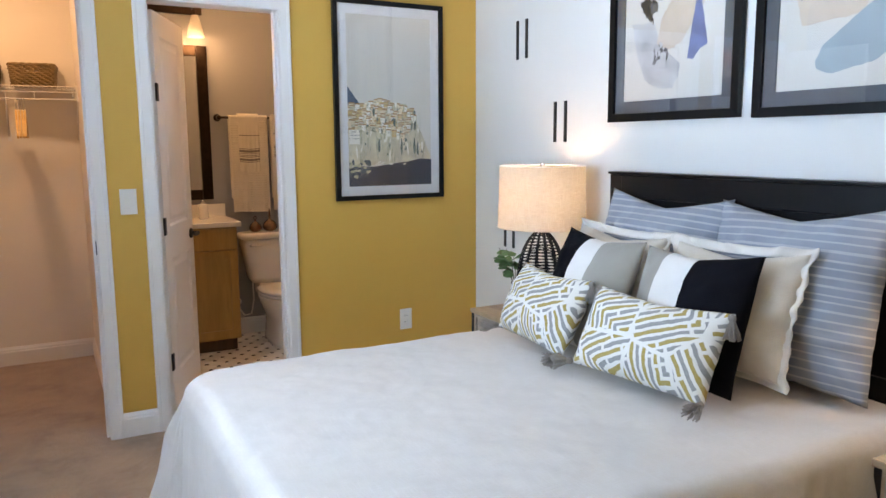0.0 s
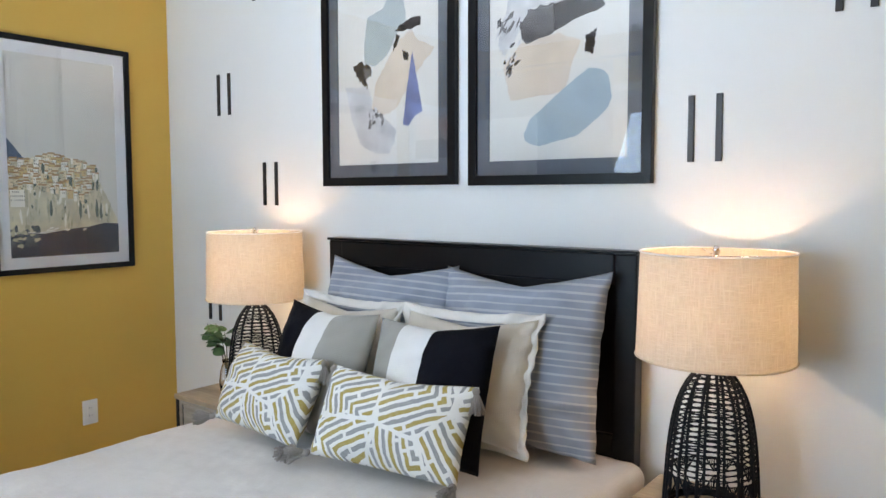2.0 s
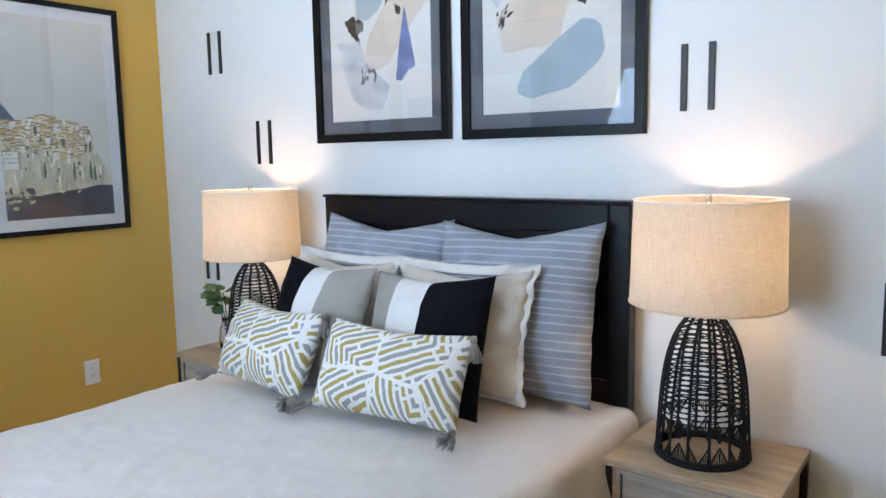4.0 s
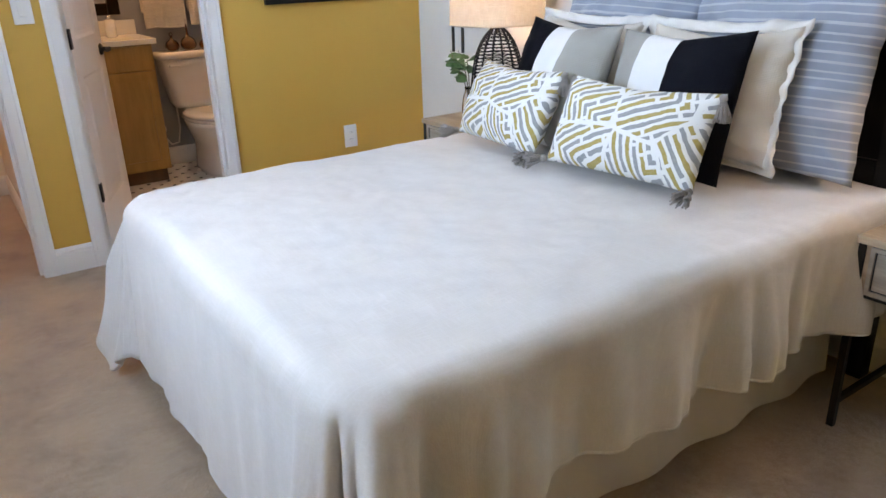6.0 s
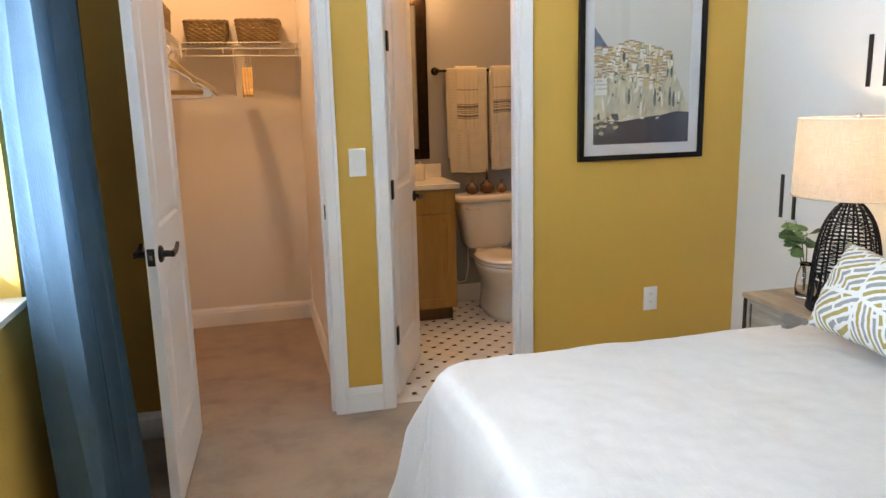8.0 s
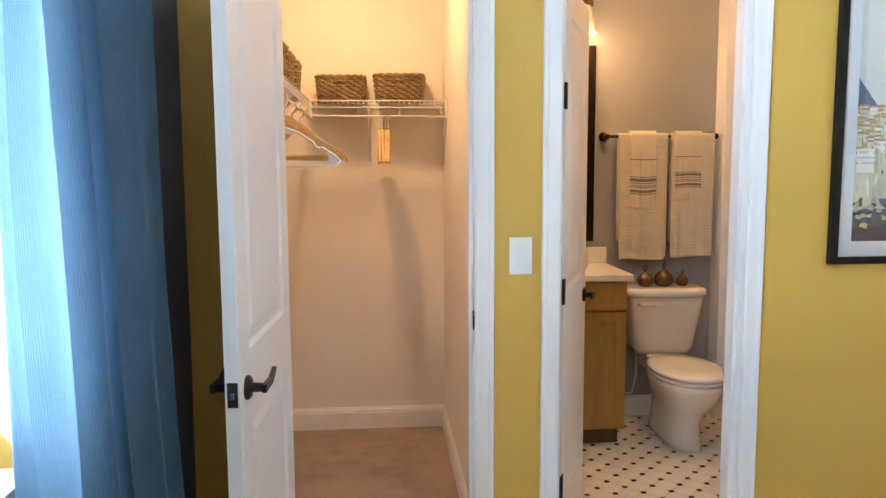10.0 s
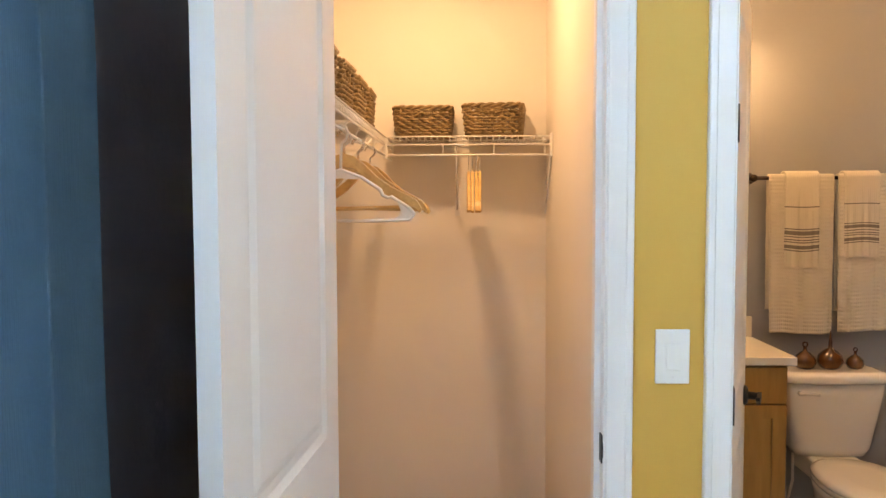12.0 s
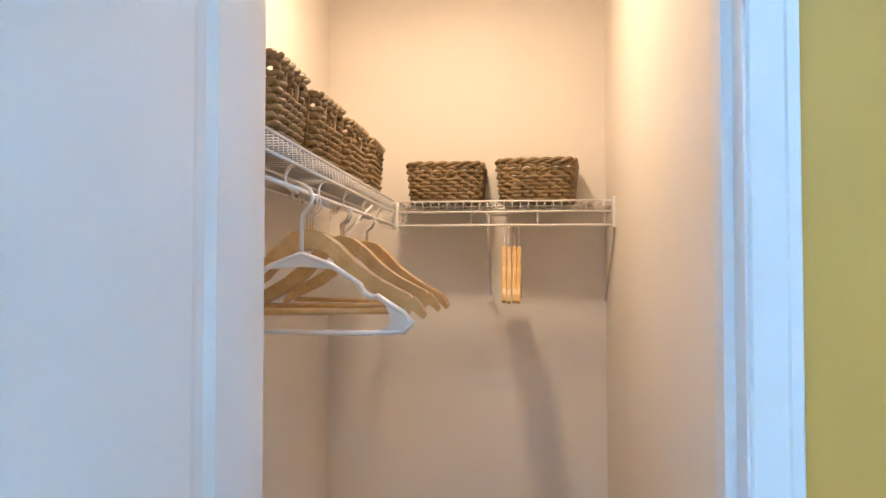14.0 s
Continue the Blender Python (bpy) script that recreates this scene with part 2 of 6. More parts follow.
TRIM = surface("white_trim_paint", (0.84, 0.83, 0.81), 0.42, 0.012, 3.0, 40, 0.008, 0.0004)
DOOR_WHITE = surface("white_door_paint", (0.84, 0.82, 0.80), 0.36, 0.02, 3.0, 140, 0.05, 0.0006)
CARPET = carpet_mat()
BLACK_WOOD = surface("black_lacquered_wood", (0.006, 0.006, 0.007), 0.30, 0.25, 5, 60, 0.08, 0.001, stretch=(4, 1, 1), spec=0.22)
BLACK_METAL = surface("black_powder_coat", (0.012, 0.012, 0.013), 0.45, 0.2, 20, 400, 0.1, 0.0005, metal=0.3)
BRONZE = surface("oil_rubbed_bronze", (0.03, 0.018, 0.012), 0.35, 0.3, 25, 200, 0.06, 0.0005, metal=0.9)
ROPE = surface("black_cord", (0.010, 0.010, 0.012), 0.75, 0.3, 80, 600, 0.5, 0.001, spec=0.25)
CHROME = surface("polished_chrome", (0.7, 0.7, 0.72), 0.12, 0.03, 10, 200, 0.02, 0.0003, metal=1.0)
OAK = wood("greyed_oak", (0.30, 0.19, 0.11), (0.56, 0.41, 0.27), (14, 2.2, 14))
OAK_FACE = wood("greyed_oak_face", (0.33, 0.27, 0.21), (0.55, 0.47, 0.39), (14, 2.2, 26))
VANITY_WOOD = wood("honey_maple", (0.31, 0.165, 0.045), (0.46, 0.265, 0.08), (10, 10, 1.2), 0.4)
TOE_WOOD = wood("dark_toe_kick", (0.10, 0.045, 0.015), (0.17, 0.08, 0.03), (10, 10, 1.2), 0.5)
HANGER_WOOD = wood("hanger_beech", (0.50, 0.29, 0.10), (0.72, 0.47, 0.20), (18, 3, 18), 0.3, 0.3)
HANGER_PLASTIC = surface("white_plastic", (0.78, 0.76, 0.74), 0.3, 0.02, 5, 80, 0.02, 0.0004)
WIRE_WHITE = surface("white_vinyl_wire", (0.82, 0.80, 0.77), 0.35, 0.02, 5, 100, 0.03, 0.0004)
WICKER = surface("brown_wicker", (0.22, 0.148, 0.07), 0.5, 0.5, 14, 160, 0.5, 0.0015)
PORCELAIN = surface("porcelain", (0.78, 0.74, 0.67), 0.08, 0.015, 2, 40, 0.0, 0.0005, coat=0.5)
COUNTER = surface("cream_cultured_marble", (0.80, 0.76, 0.68), 0.2, 0.03, 6, 60, 0.02, 0.0004, coat=0.3)
AMBER = surface("amber_glaze", (0.09, 0.03, 0.008), 0.12, 0.4, 16, 60, 0.02, 0.0005, coat=0.6)
TILE_WHITE = surface("white_floor_tile", (0.72, 0.69, 0.62), 0.25, 0.05, 10, 60, 0.03, 0.0005)
TILE_BLACK = surface("black_tile_dot", (0.025, 0.024, 0.024), 0.25, 0.3, 12, 60, 0.03, 0.0005)
GROUT = surface("grout", (0.40, 0.37, 0.32), 0.9, 0.1, 30, 300, 0.3, 0.001)
SHOWER_TILE = surface("beige_shower_tile", (0.58, 0.48, 0.36), 0.3, 0.08, 4, 30, 0.05, 0.0006)
BEDDING = weave("ivory_linen", (0.68, 0.635, 0.595), count=3600, vary=0.03, strength=0.2, slub=0.18)
SKIRT = weave("ivory_skirt_cotton", (0.70, 0.645, 0.60), count=3600, vary=0.02, strength=0.2)
EURO = weave("grey_blue_stripe", (0.27, 0.305, 0.355), (0.45, 0.465, 0.49), 2600, stripes=14, vary=0.12, lines=38)
SHAM = weave("oatmeal_sham_linen", (0.66, 0.58, 0.49), count=1300, vary=0.04)
SHAM_EDGE = weave("pale_sham_flange", (0.74, 0.69, 0.63), count=1300, vary=0.03)
BLACK_CLOTH = weave("black_linen", (0.007, 0.007, 0.010), count=1100, vary=0.1, strength=0.5, sheen=0.0, spec=0.08)
WHITE_CLOTH = weave("white_linen", (0.76, 0.735, 0.70), count=1100, vary=0.02)
GREY_CLOTH = weave("taupe_linen", (0.34, 0.315, 0.275), count=1100, vary=0.04)
STROKES = stroke_mat()
TASSEL = weave("taupe_yarn", (0.33, 0.285, 0.25), count=2600, vary=0.15, strength=1.0)
CURTAIN = weave("teal_blue_curtain", (0.085, 0.175, 0.24), count=3200, vary=0.06, strength=0.3, slub=0.12, sheen=0.0, through=0.36)
# the blue curtain's return: its shaded look put into a grey base colour
RETURN_SHADED = weave("shaded_curtain_grey", (0.15, 0.142, 0.175), count=3200, vary=0.06, strength=0.2, sheen=0.0)
TOWEL = weave("cream_terry", (0.62, 0.56, 0.46), count=700, vary=0.04, strength=1.0, rough=1.0)
TOWEL_LINE = weave("taupe_towel_stripe", (0.20, 0.17, 0.145), count=700, vary=0.05, strength=1.0)
SHADE = shade_mat()
SHADE_IN = surface("white_shade_lining", (0.85, 0.83, 0.78), 0.7, 0.02, 4, 80, 0.03, 0.0004)
BULB = glow("lit_bulb", (1.0, 0.85, 0.62), 14)
SCONCE_GLASS = glow("lit_frosted_glass", (1.0, 0.78, 0.48), 6)
PANE = glass("clear_glass")
VASE_GLASS = glass("vase_glass", (0.97, 0.95, 0.94))
MIRROR = mirror_mat("mirror_silver")
LEAF = surface("eucalyptus_leaf", (0.095, 0.20, 0.075), 0.5, 0.35, 25, 120, 0.1, 0.0008)
STEM = surface("plant_stem", (0.12, 0.10, 0.05), 0.6, 0.2, 25, 120, 0.1, 0.0008)
SWITCH = surface("white_switch_plastic", (0.82, 0.81, 0.78), 0.3, 0.01, 5, 60, 0.01, 0.0003)
SLOT = surface("dark_slot", (0.03, 0.03, 0.03), 0.6, 0.1)
STRIP_BLACK = surface("black_painted_strip", (0.016, 0.015, 0.015), 0.4, 0.2, 12, 200, 0.05, 0.0004)
MAT_WHITE = surface("white_mount_board", (0.80, 0.79, 0.77), 0.8, 0.01, 4, 300, 0.05, 0.0003)
MAT_GREY = surface("slate_mount_board", (0.085, 0.095, 0.105), 0.75, 0.08, 6, 300, 0.08, 0.0003)
PAPER = surface("cream_art_paper", (0.62, 0.575, 0.51), 0.85, 0.02, 4, 300, 0.08, 0.0003)
GRASS = surface("lawn", (0.09, 0.14, 0.035), 0.95, 0.35, 1.5, 40, 0.6, 0.02)
HEDGE_LEAF = surface("hedge_leaves", (0.055, 0.095, 0.03), 0.7, 0.5, 6, 60, 0.5, 0.01)
STUCCO = surface("outside_stucco", (0.70, 0.66, 0.58), 0.9, 0.05, 3, 120, 0.4, 0.004)


# ---- mesh helpers ----
def B():
    return bmesh.new()


def box(bm, x0, y0, z0, x1, y1, z1, bevel=0.0, seg=2, mat=0):
    x0, x1, y0, y1, z0, z1 = min(x0, x1), max(x0, x1), min(y0, y1), max(y0, y1), min(z0, z1), max(z0, z1)
    vs = [bm.verts.new((x, y, z)) for x in (x0, x1) for y in (y0, y1) for z in (z0, z1)]
    fs = [bm.faces.new([vs[i] for i in q]) for q in ((0, 1, 3, 2), (4, 6, 7, 5), (0, 4, 5, 1), (2, 3, 7, 6), (0, 2, 6, 4), (1, 5, 7, 3))]
    for f in fs:
        f.material_index = mat
    if bevel > 0:
        es = list({e for f in fs for e in f.edges})
        bmesh.ops.bevel(bm, geom=es, offset=bevel, segments=seg, profile=0.6, affect="EDGES", clamp_overlap=True)
    return bm


def tube(bm, pts, r, seg=8, closed=False, cap=True, mat=0):
    """A round bar along a line of points; r may be one radius or one for each point."""
    pts = [Vector(p) for p in pts]
    rings, ref = [], None
    for i, p in enumerate(pts):
        a = pts[i - 1] if i or closed else p
        b = pts[(i + 1) % len(pts)] if i < len(pts) - 1 or closed else p
        t = (b - a).normalized()
        if ref is None:
            ref = t.orthogonal().normalized()
        u = (ref - t * ref.dot(t))
        u = u.normalized() if u.length > 1e-6 else t.orthogonal().normalized()
        ref, w = u, t.cross(u)
        k = r[i] if isinstance(r, (list, tuple)) else r
        rings.append([bm.verts.new(p + u * k * math.cos(2 * math.pi * j / seg) + w * k * math.sin(2 * math.pi * j / seg)) for j in range(seg)])
    n = len(rings)
    for i in range(n if closed else n - 1):
        a, b = rings[i], rings[(i + 1) % n]
        for j in range(seg):
            f = bm.faces.new((a[j], a[(j + 1) % seg], b[(j + 1) % seg], b[j]))
            f.smooth, f.material_index = True, mat
    if cap and not closed:
        bm.faces.new(rings[0][::-1])
        bm.faces.new(rings[-1])
    return bm


def lathe(bm, profile, cx, cy, seg=32, squash=1.0, cap=True):
    rings = [[bm.verts.new((cx + r * math.cos(2 * math.pi * j / seg), cy + squash * r * math.sin(2 * math.pi * j / seg), z)) for j in range(seg)] for r, z in profile]
    for a, b in zip(rings, rings[1:]):
        for j in range(seg):
            bm.faces.new((a[j], a[(j + 1) % seg], b[(j + 1) % seg], b[j])).smooth = True
    if cap:
        bm.faces.new(rings[0][::-1])
        bm.faces.new(rings[-1])
    return bm


def prism(bm, outline, axis, a, b, bevel=0.0):
    """An outline of 2D points, pushed out along an axis from a to b."""
    def at(p, k):
        return {"x": (k, p[0], p[1]), "y": (p[0], k, p[1]), "z": (p[0], p[1], k)}[axis]
    lo, hi = [bm.verts.new(at(p, a)) for p in outline], [bm.verts.new(at(p, b)) for p in outline]
    n = len(outline)
    fs = [bm.faces.new(lo[::-1]), bm.faces.new(hi)]
    for i in range(n):
        fs.append(bm.faces.new((lo[i], lo[(i + 1) % n], hi[(i + 1) % n], hi[i])))
    bmesh.ops.recalc_face_normals(bm, faces=fs)
    if bevel:
        es = list({e for f in fs[:2] for e in f.edges})
        bmesh.ops.bevel(bm, geom=es, offset=bevel, segments=2, profile=0.6, affect="EDGES", clamp_overlap=True)
    return bm


def mesh_of(name, bm, mats, smooth=False):
    me = bpy.data.meshes.new(name)
    if smooth:
        for f in bm.faces:
            f.smooth = True
    bm.to_mesh(me)
    bm.free()
    for m in (mats if isinstance(mats, (list, tuple)) else [mats]):
        me.materials.append(m)
    return me


def thing(name, at, label, category, group=""):
    """An empty at a thing's base, which carries its parts."""
    o = new(name)
    o.empty_display_size = 0.05
    o.location = at
    return tagged(o, label, category, group)


def part(name, bm, mats, parent, label="", local=False, smooth=False):
    """One mesh under a thing or part. The mesh is given in the world, or local=True in its thing's own frame."""
    root = parent
    while root.parent:
        root = root.parent
    if not local:
        bmesh.ops.translate(bm, verts=bm.verts, vec=-Vector(root.location))
    o = new(name, mesh_of(name, bm, mats, smooth))
    o.parent = parent
    return tagged(o, label)


def solid(name, bm, mats, label="", category="", kind="", smooth=False, group=""):
    return tagged(new(name, mesh_of(name, bm, mats, smooth)), label, category, group, kind)


# ---- the large structure ----
H = 2.74
XL, YB = -3.10, -4.90          # the bedroom's window wall and rear wall
CL0, CL1 = -2.779, -2.128      # the closet's doorway
BA0, BA1 = -1.846, -1.198      # the bathroom's doorway
DH = 2.15                      # the doorways' height
CBACK, CRIGHT = 1.71, -2.095   # the closet's rear and side wall
BBACK, BRIGHT = 1.78, -0.50    # the bathroom's rear wall and the end of its toilet bay
T = 0.11


def wall(name, boxes, m, label):
    bm = B()
    for b in boxes:
        box(bm, *b)
    return solid(name, bm, m, label, "wall", "structure")


floor = solid("floor", box(B(), XL - 0.12, YB, -0.1, 0.12, 0.06, 0.0), CARPET, "beige cut-pile carpet with soft tread marks", "floor", "structure")
solid("closet_floor", box(B(), XL - 0.12, 0.06, -0.1, CRIGHT + 0.05, CBACK + 0.1, -0.0), CARPET, "beige carpet running into the closet", "floor", "structure")
solid("ceiling", box(B(), XL - 0.12, YB, H, 0.12, 2.0, H + 0.1), CEILING, "plain white painted ceiling", "ceiling", "structure")
wall("wall_north", [(XL, 0, 0, CL0, T, H), (CL0, 0, DH, CL1, T, H), (CL1, 0, 0, BA0, T, H), (BA0, 0, DH, BA1, T, H), (BA1, 0, 0, 0, T, H)], YELLOW, "mustard yellow painted wall with two doorways")
wall("wall_east", [(0, YB, 0, 0.12, T, H)], WHITE_WALL, "off-white painted wall behind the bed")
W0, W1, WZ0, WZ1 = -2.62, -1.02, 0.90, 2.37
wall("wall_west", [(XL - 0.16, YB, 0, XL, W0, H), (XL - 0.16, W1, 0, XL, CBACK + 0.1, H), (XL - 0.16, W0, 0, XL, W1, WZ0), (XL - 0.16, W0, WZ1, XL, W1, H)], YELLOW, "mustard yellow painted window wall")
# rear wall stays out of view; its mustard is picked to bounce warm light
wall("wall_south", [(XL - 0.16, YB - 0.12, 0, 0.12, YB, H)], YELLOW, "unseen rear wall, mustard chosen for its warm bounce")
wall("closet_wall_back", [(XL, CBACK, 0, CRIGHT, CBACK + 0.1, H)], CLOSET_WALL, "cream painted closet wall")
wall("closet_wall_side", [(CRIGHT, T, 0, CRIGHT + 0.1, CBACK + 0.1, H)], CLOSET_WALL, "cream painted closet side wall")
wall("closet_lining_west", [(XL, T, 0, XL + 0.006, CBACK, H)], CLOSET_WALL, "cream painted closet side wall")
wall("closet_lining_front", [(XL + 0.006, T, 0, CL0 - 0.02, T + 0.006, H), (CL0 - 0.02, T, DH + 0.02, CL1 + 0.02, T + 0.006, H)], CLOSET_WALL, "cream painted inner face of the closet's front")
wall("bath_wall_west", [(CRIGHT + 0.1, T, 0, BA0 - 0.025, BBACK, H)], BATH_WALL, "taupe grey bathroom wall")
wall("bath_wall_back", [(BA0 - 0.3, BBACK, 0, 0.6, BBACK + 0.1, H)], BATH_WALL, "taupe grey bathroom wall")
wall("bath_lining", [(BA1 + 0.02, T, 0, 0.0, T + 0.006, H), (BA0, T, DH + 0.02, BA1 + 0.02, T + 0.006, H)], BATH_WALL, "taupe grey inner face of the bathroom's front")
wall("bath_wall_stub", [(BRIGHT, 1.66, 0, BRIGHT + 0.06, BBACK, H)], TRIM, "white edge of the shower's side wall")
wall("shower_wall", [(0.10, T, 0, 0.2, BBACK, H), (BRIGHT + 0.06, BBACK - 0.006, 0, 0.1, BBACK, H)], SHOWER_TILE, "beige tiled shower wall")


def baseboard(name, pts, m=TRIM):
    """A stepped white skirting board along a line of points; its room side lies to the left of the line."""
    bm = B()
    prof = [(0, 0), (0.014, 0), (0.014, 0.092), (0.011, 0.098), (0.011, 0.108), (0.007, 0.115), (0.004, 0.124), (0, 0.124)]
    for (x0, y0), (x1, y1) in zip(pts, pts[1:]):
        d = Vector((x1 - x0, y1 - y0))
        nrm = Vector((-d.y, d.x)).normalized()
        a = [bm.verts.new((x0 + nrm.x * o, y0 + nrm.y * o, z)) for o, z in prof]
        b = [bm.verts.new((x1 + nrm.x * o, y1 + nrm.y * o, z)) for o, z in prof]
        n = len(prof)
        for i in range(n):
            bm.faces.new((a[i], a[(i + 1) % n], b[(i + 1) % n], b[i]))
        bm.faces.new(a[::-1])
        bm.faces.new(b)
    bmesh.ops.recalc_face_normals(bm, faces=bm.faces)
    return solid(name, bm, m, "white moulded baseboard", "baseboard", "structure")


CW = 0.060
baseboard("baseboard_east", [(0, -0.014), (0, YB)][::-1])
baseboard("baseboard_north", [(0, 0), (BA1 + 0.056, 0)])
baseboard("baseboard_strip", [(BA0 - CW, 0), (CL1 + CW, 0)])
baseboard("baseboard_corner", [(CL0 - CW, 0), (XL, 0)])
baseboard("baseboard_west", [(XL, 0), (XL, YB)])
baseboard("baseboard_closet_back", [(CRIGHT, CBACK), (XL + 0.006, CBACK)])
baseboard("baseboard_closet_side", [(CRIGHT, T + 0.03), (CRIGHT, CBACK)])
baseboard("baseboard_closet_west", [(XL + 0.006, CBACK), (XL + 0.006, T)])
baseboard("baseboard_bath", [(BRIGHT, BBACK), (-1.16, BBACK)])


def casing_profile(w):
    return [(0, 0), (0, -0.012), (0.003, -0.0145), (w - 0.018, -0.0150), (w - 0.015, -0.0180), (w - 0.003, -0.0180), (w, -0.0155), (w, 0)]


def door_trim(name, x0, x1, left_w=CW, right_w=CW):
    """Moulded casing on the bedroom side and a jamb lining through the wall."""
    bm = B()
    for side, xe, w in ((-1, x0, left_w), (1, x1, right_w)):
        prism(bm, [(xe + side * o, y) for o, y in casing_profile(w)], "z", 0.0, DH + 0.004)
    prism(bm, [(y, DH + o) for o, y in casing_profile(CW)], "x", x0 - left_w, x1 + right_w)
    for xa, xb in ((x0 - 0.012, x0 + 0.004), (x1 - 0.004, x1 + 0.012)):
        box(bm, xa, -0.008, 0.0, xb, T + 0.012, DH)
    box(bm, x0, -0.008, DH - 0.004, x1, T + 0.012, DH + 0.012)
    for xa, xb in ((x0 + 0.004, x0 + 0.015), (x1 - 0.018, x1 - 0.004)):
        box(bm, xa, 0.036, 0.0, xb, 0.080, DH - 0.004)
    return solid(name, bm, TRIM, "white moulded door casing and jamb", "door frame", "structure")


door_trim("trim_closet", CL0, CL1)
door_trim("trim_bath", BA0, BA1, CW, 0.056)
strike = thing("strike_plate", (CL1 - 0.005, 0.012, 0.98), "black strike plate on the white closet jamb", "strike plate")
part("plate", box(B(), CL1 - 0.0075, -0.004, 0.935, CL1 - 0.0042, 0.026, 1.0, 0.001), BLACK_METAL, strike)
part("lip", box(B(), CL1 - 0.009, -0.012, 0.95, CL1 - 0.0042, -0.004, 0.985, 0.001), BLACK_METAL, strike)
strike2 = thing("strike_plate", (BA1 - 0.005, 0.085, 0.98), "black strike plate on the bathroom jamb", "strike plate")
part("plate", box(B(), BA1 - 0.0075, 0.07, 0.945, BA1 - 0.0042, 0.10, 1.01, 0.001), BLACK_METAL, strike2)


def lever(parent, x, y, z, side, tip, m=BLACK_METAL):
    """A lever handle on a door's face: side +1 or -1 along local x, tip +1 or -1 along local y."""
    h = B()
    prof = [(0.030, 0.0), (0.030, 0.006), (0.024, 0.012), (0.012, 0.013), (0.011, 0.04)]
    lathe(h, prof, 0, 0, 24)
    bmesh.ops.rotate(h, verts=h.verts, cent=(0, 0, 0), matrix=Matrix.Rotation(radians(90) * side, 3, "Y"))
    bmesh.ops.translate(h, verts=h.verts, vec=(x, y, z))
    k = x + side * 0.045
    bar = [(-0.013, -0.0105), (0.068, -0.0095), (0.098, 0.001), (0.117, 0.013), (0.113, 0.022), (0.090, 0.0145), (0.064, 0.0085), (-0.013, 0.0105)]
    prism(h, [(y + tip * a, z + b) for a, b in bar], "x", k - 0.006, k + 0.006, 0.002)
    return part("lever_handle", h, m, parent, "black lever handle", local=True)


def door(name, hinge, width, angle, label, swing, knuckle):
    """A white two-panel door. In its own frame it runs from the hinge along -y, 35 mm thick; it then turns about the hinge."""
    t, h, z0 = 0.035, 2.12, 0.012
    o = thing(name, hinge, label, "door")
    o["kind"] = "structure"
    o.rotation_euler = (0, 0, radians(angle))
    st, rails = 0.105, [(z0, 0.24), (0.86, 1.03), (h - 0.115, h)]
    y0, y1 = -0.002, -0.002 - width
    part("stile", box(B(), -t, y0, z0, 0, y0 - st, h), DOOR_WHITE, o, local=True)
    part("stile", box(B(), -t, y1 + st, z0, 0, y1, h), DOOR_WHITE, o, local=True)
    for a, b in rails:
        part("rail", box(B(), -t, y0 - st, a, 0, y1 + st, b), DOOR_WHITE, o, local=True)
    for a, b in ((0.24, 0.86), (1.03, h - 0.115)):
        p = B()
        ya, yb = y0 - st, y1 + st
        box(p, -t + 0.008, ya, a, -0.008, yb, b)
        for face, s in ((-0.008, 1), (-t + 0.008, -1)):
            # sloping sticking round the panel and a raised field in it
            ring0 = [(face + s * 0.0075, ya, a), (face + s * 0.0075, yb, a), (face + s * 0.0075, yb, b), (face + s * 0.0075, ya, b)]
            ring1 = [(face, ya - 0.014, a + 0.014), (face, yb + 0.014, a + 0.014), (face, yb + 0.014, b - 0.014), (face, ya - 0.014, b - 0.014)]
            ring2 = [(face, ya - 0.032, a + 0.032), (face, yb + 0.032, a + 0.032), (face, yb + 0.032, b - 0.032), (face, ya - 0.032, b - 0.032)]
            ring3 = [(face + s * 0.006, ya - 0.052, a + 0.052), (face + s * 0.006, yb + 0.052, a + 0.052), (face + s * 0.006, yb + 0.052, b - 0.052), (face + s * 0.006, ya - 0.052, b - 0.052)]
            rings = [[p.verts.new(v) for v in r] for r in (ring0, [(x + s * 0.0005, y, z) for x, y, z in ring1], [(x + s * 0.0005, y, z) for x, y, z in ring2], ring3)]
            for r0, r1 in zip(rings, rings[1:]):
                for i in range(4):
                    p.faces.new((r0[i], r0[(i + 1) % 4], r1[(i + 1) % 4], r1[i]))
            p.faces.new(rings[-1])
        bmesh.ops.recalc_face_normals(p, faces=p.faces)
        part("panel", p, DOOR_WHITE, o, local=True)
    lever(o, 0.0, y1 + 0.065, 0.945, 1, 1)
    lever(o, -t, y1 + 0.065, 0.945, -1, 1)
    lat = B()
    box(lat, -t * 0.5 - 0.0125, y1 - 0.0018, 0.915, -t * 0.5 + 0.0125, y1 + 0.001, 0.975, 0.0008)
    part("latch_plate", lat, BLACK_METAL, o, "black latch plate", local=True)
    part("latch_bolt", box(B(), -t * 0.5 - 0.006, y1 - 0.009, 0.936, -t * 0.5 + 0.006, y1, 0.954, 0.002), CHROME, o, "bright latch bolt", local=True)
    for z in (0.32, 1.04, 1.72):
        hg = B()
        tube(hg, [(knuckle, 0.004, z - 0.045), (knuckle, 0.004, z + 0.045)], 0.006, 10)
        box(hg, knuckle - 0.002, -0.03, z - 0.044, knuckle + 0.002, 0.004, z + 0.044)
        part("hinge", hg, BLACK_METAL, o, "black hinge", local=True)
    return o


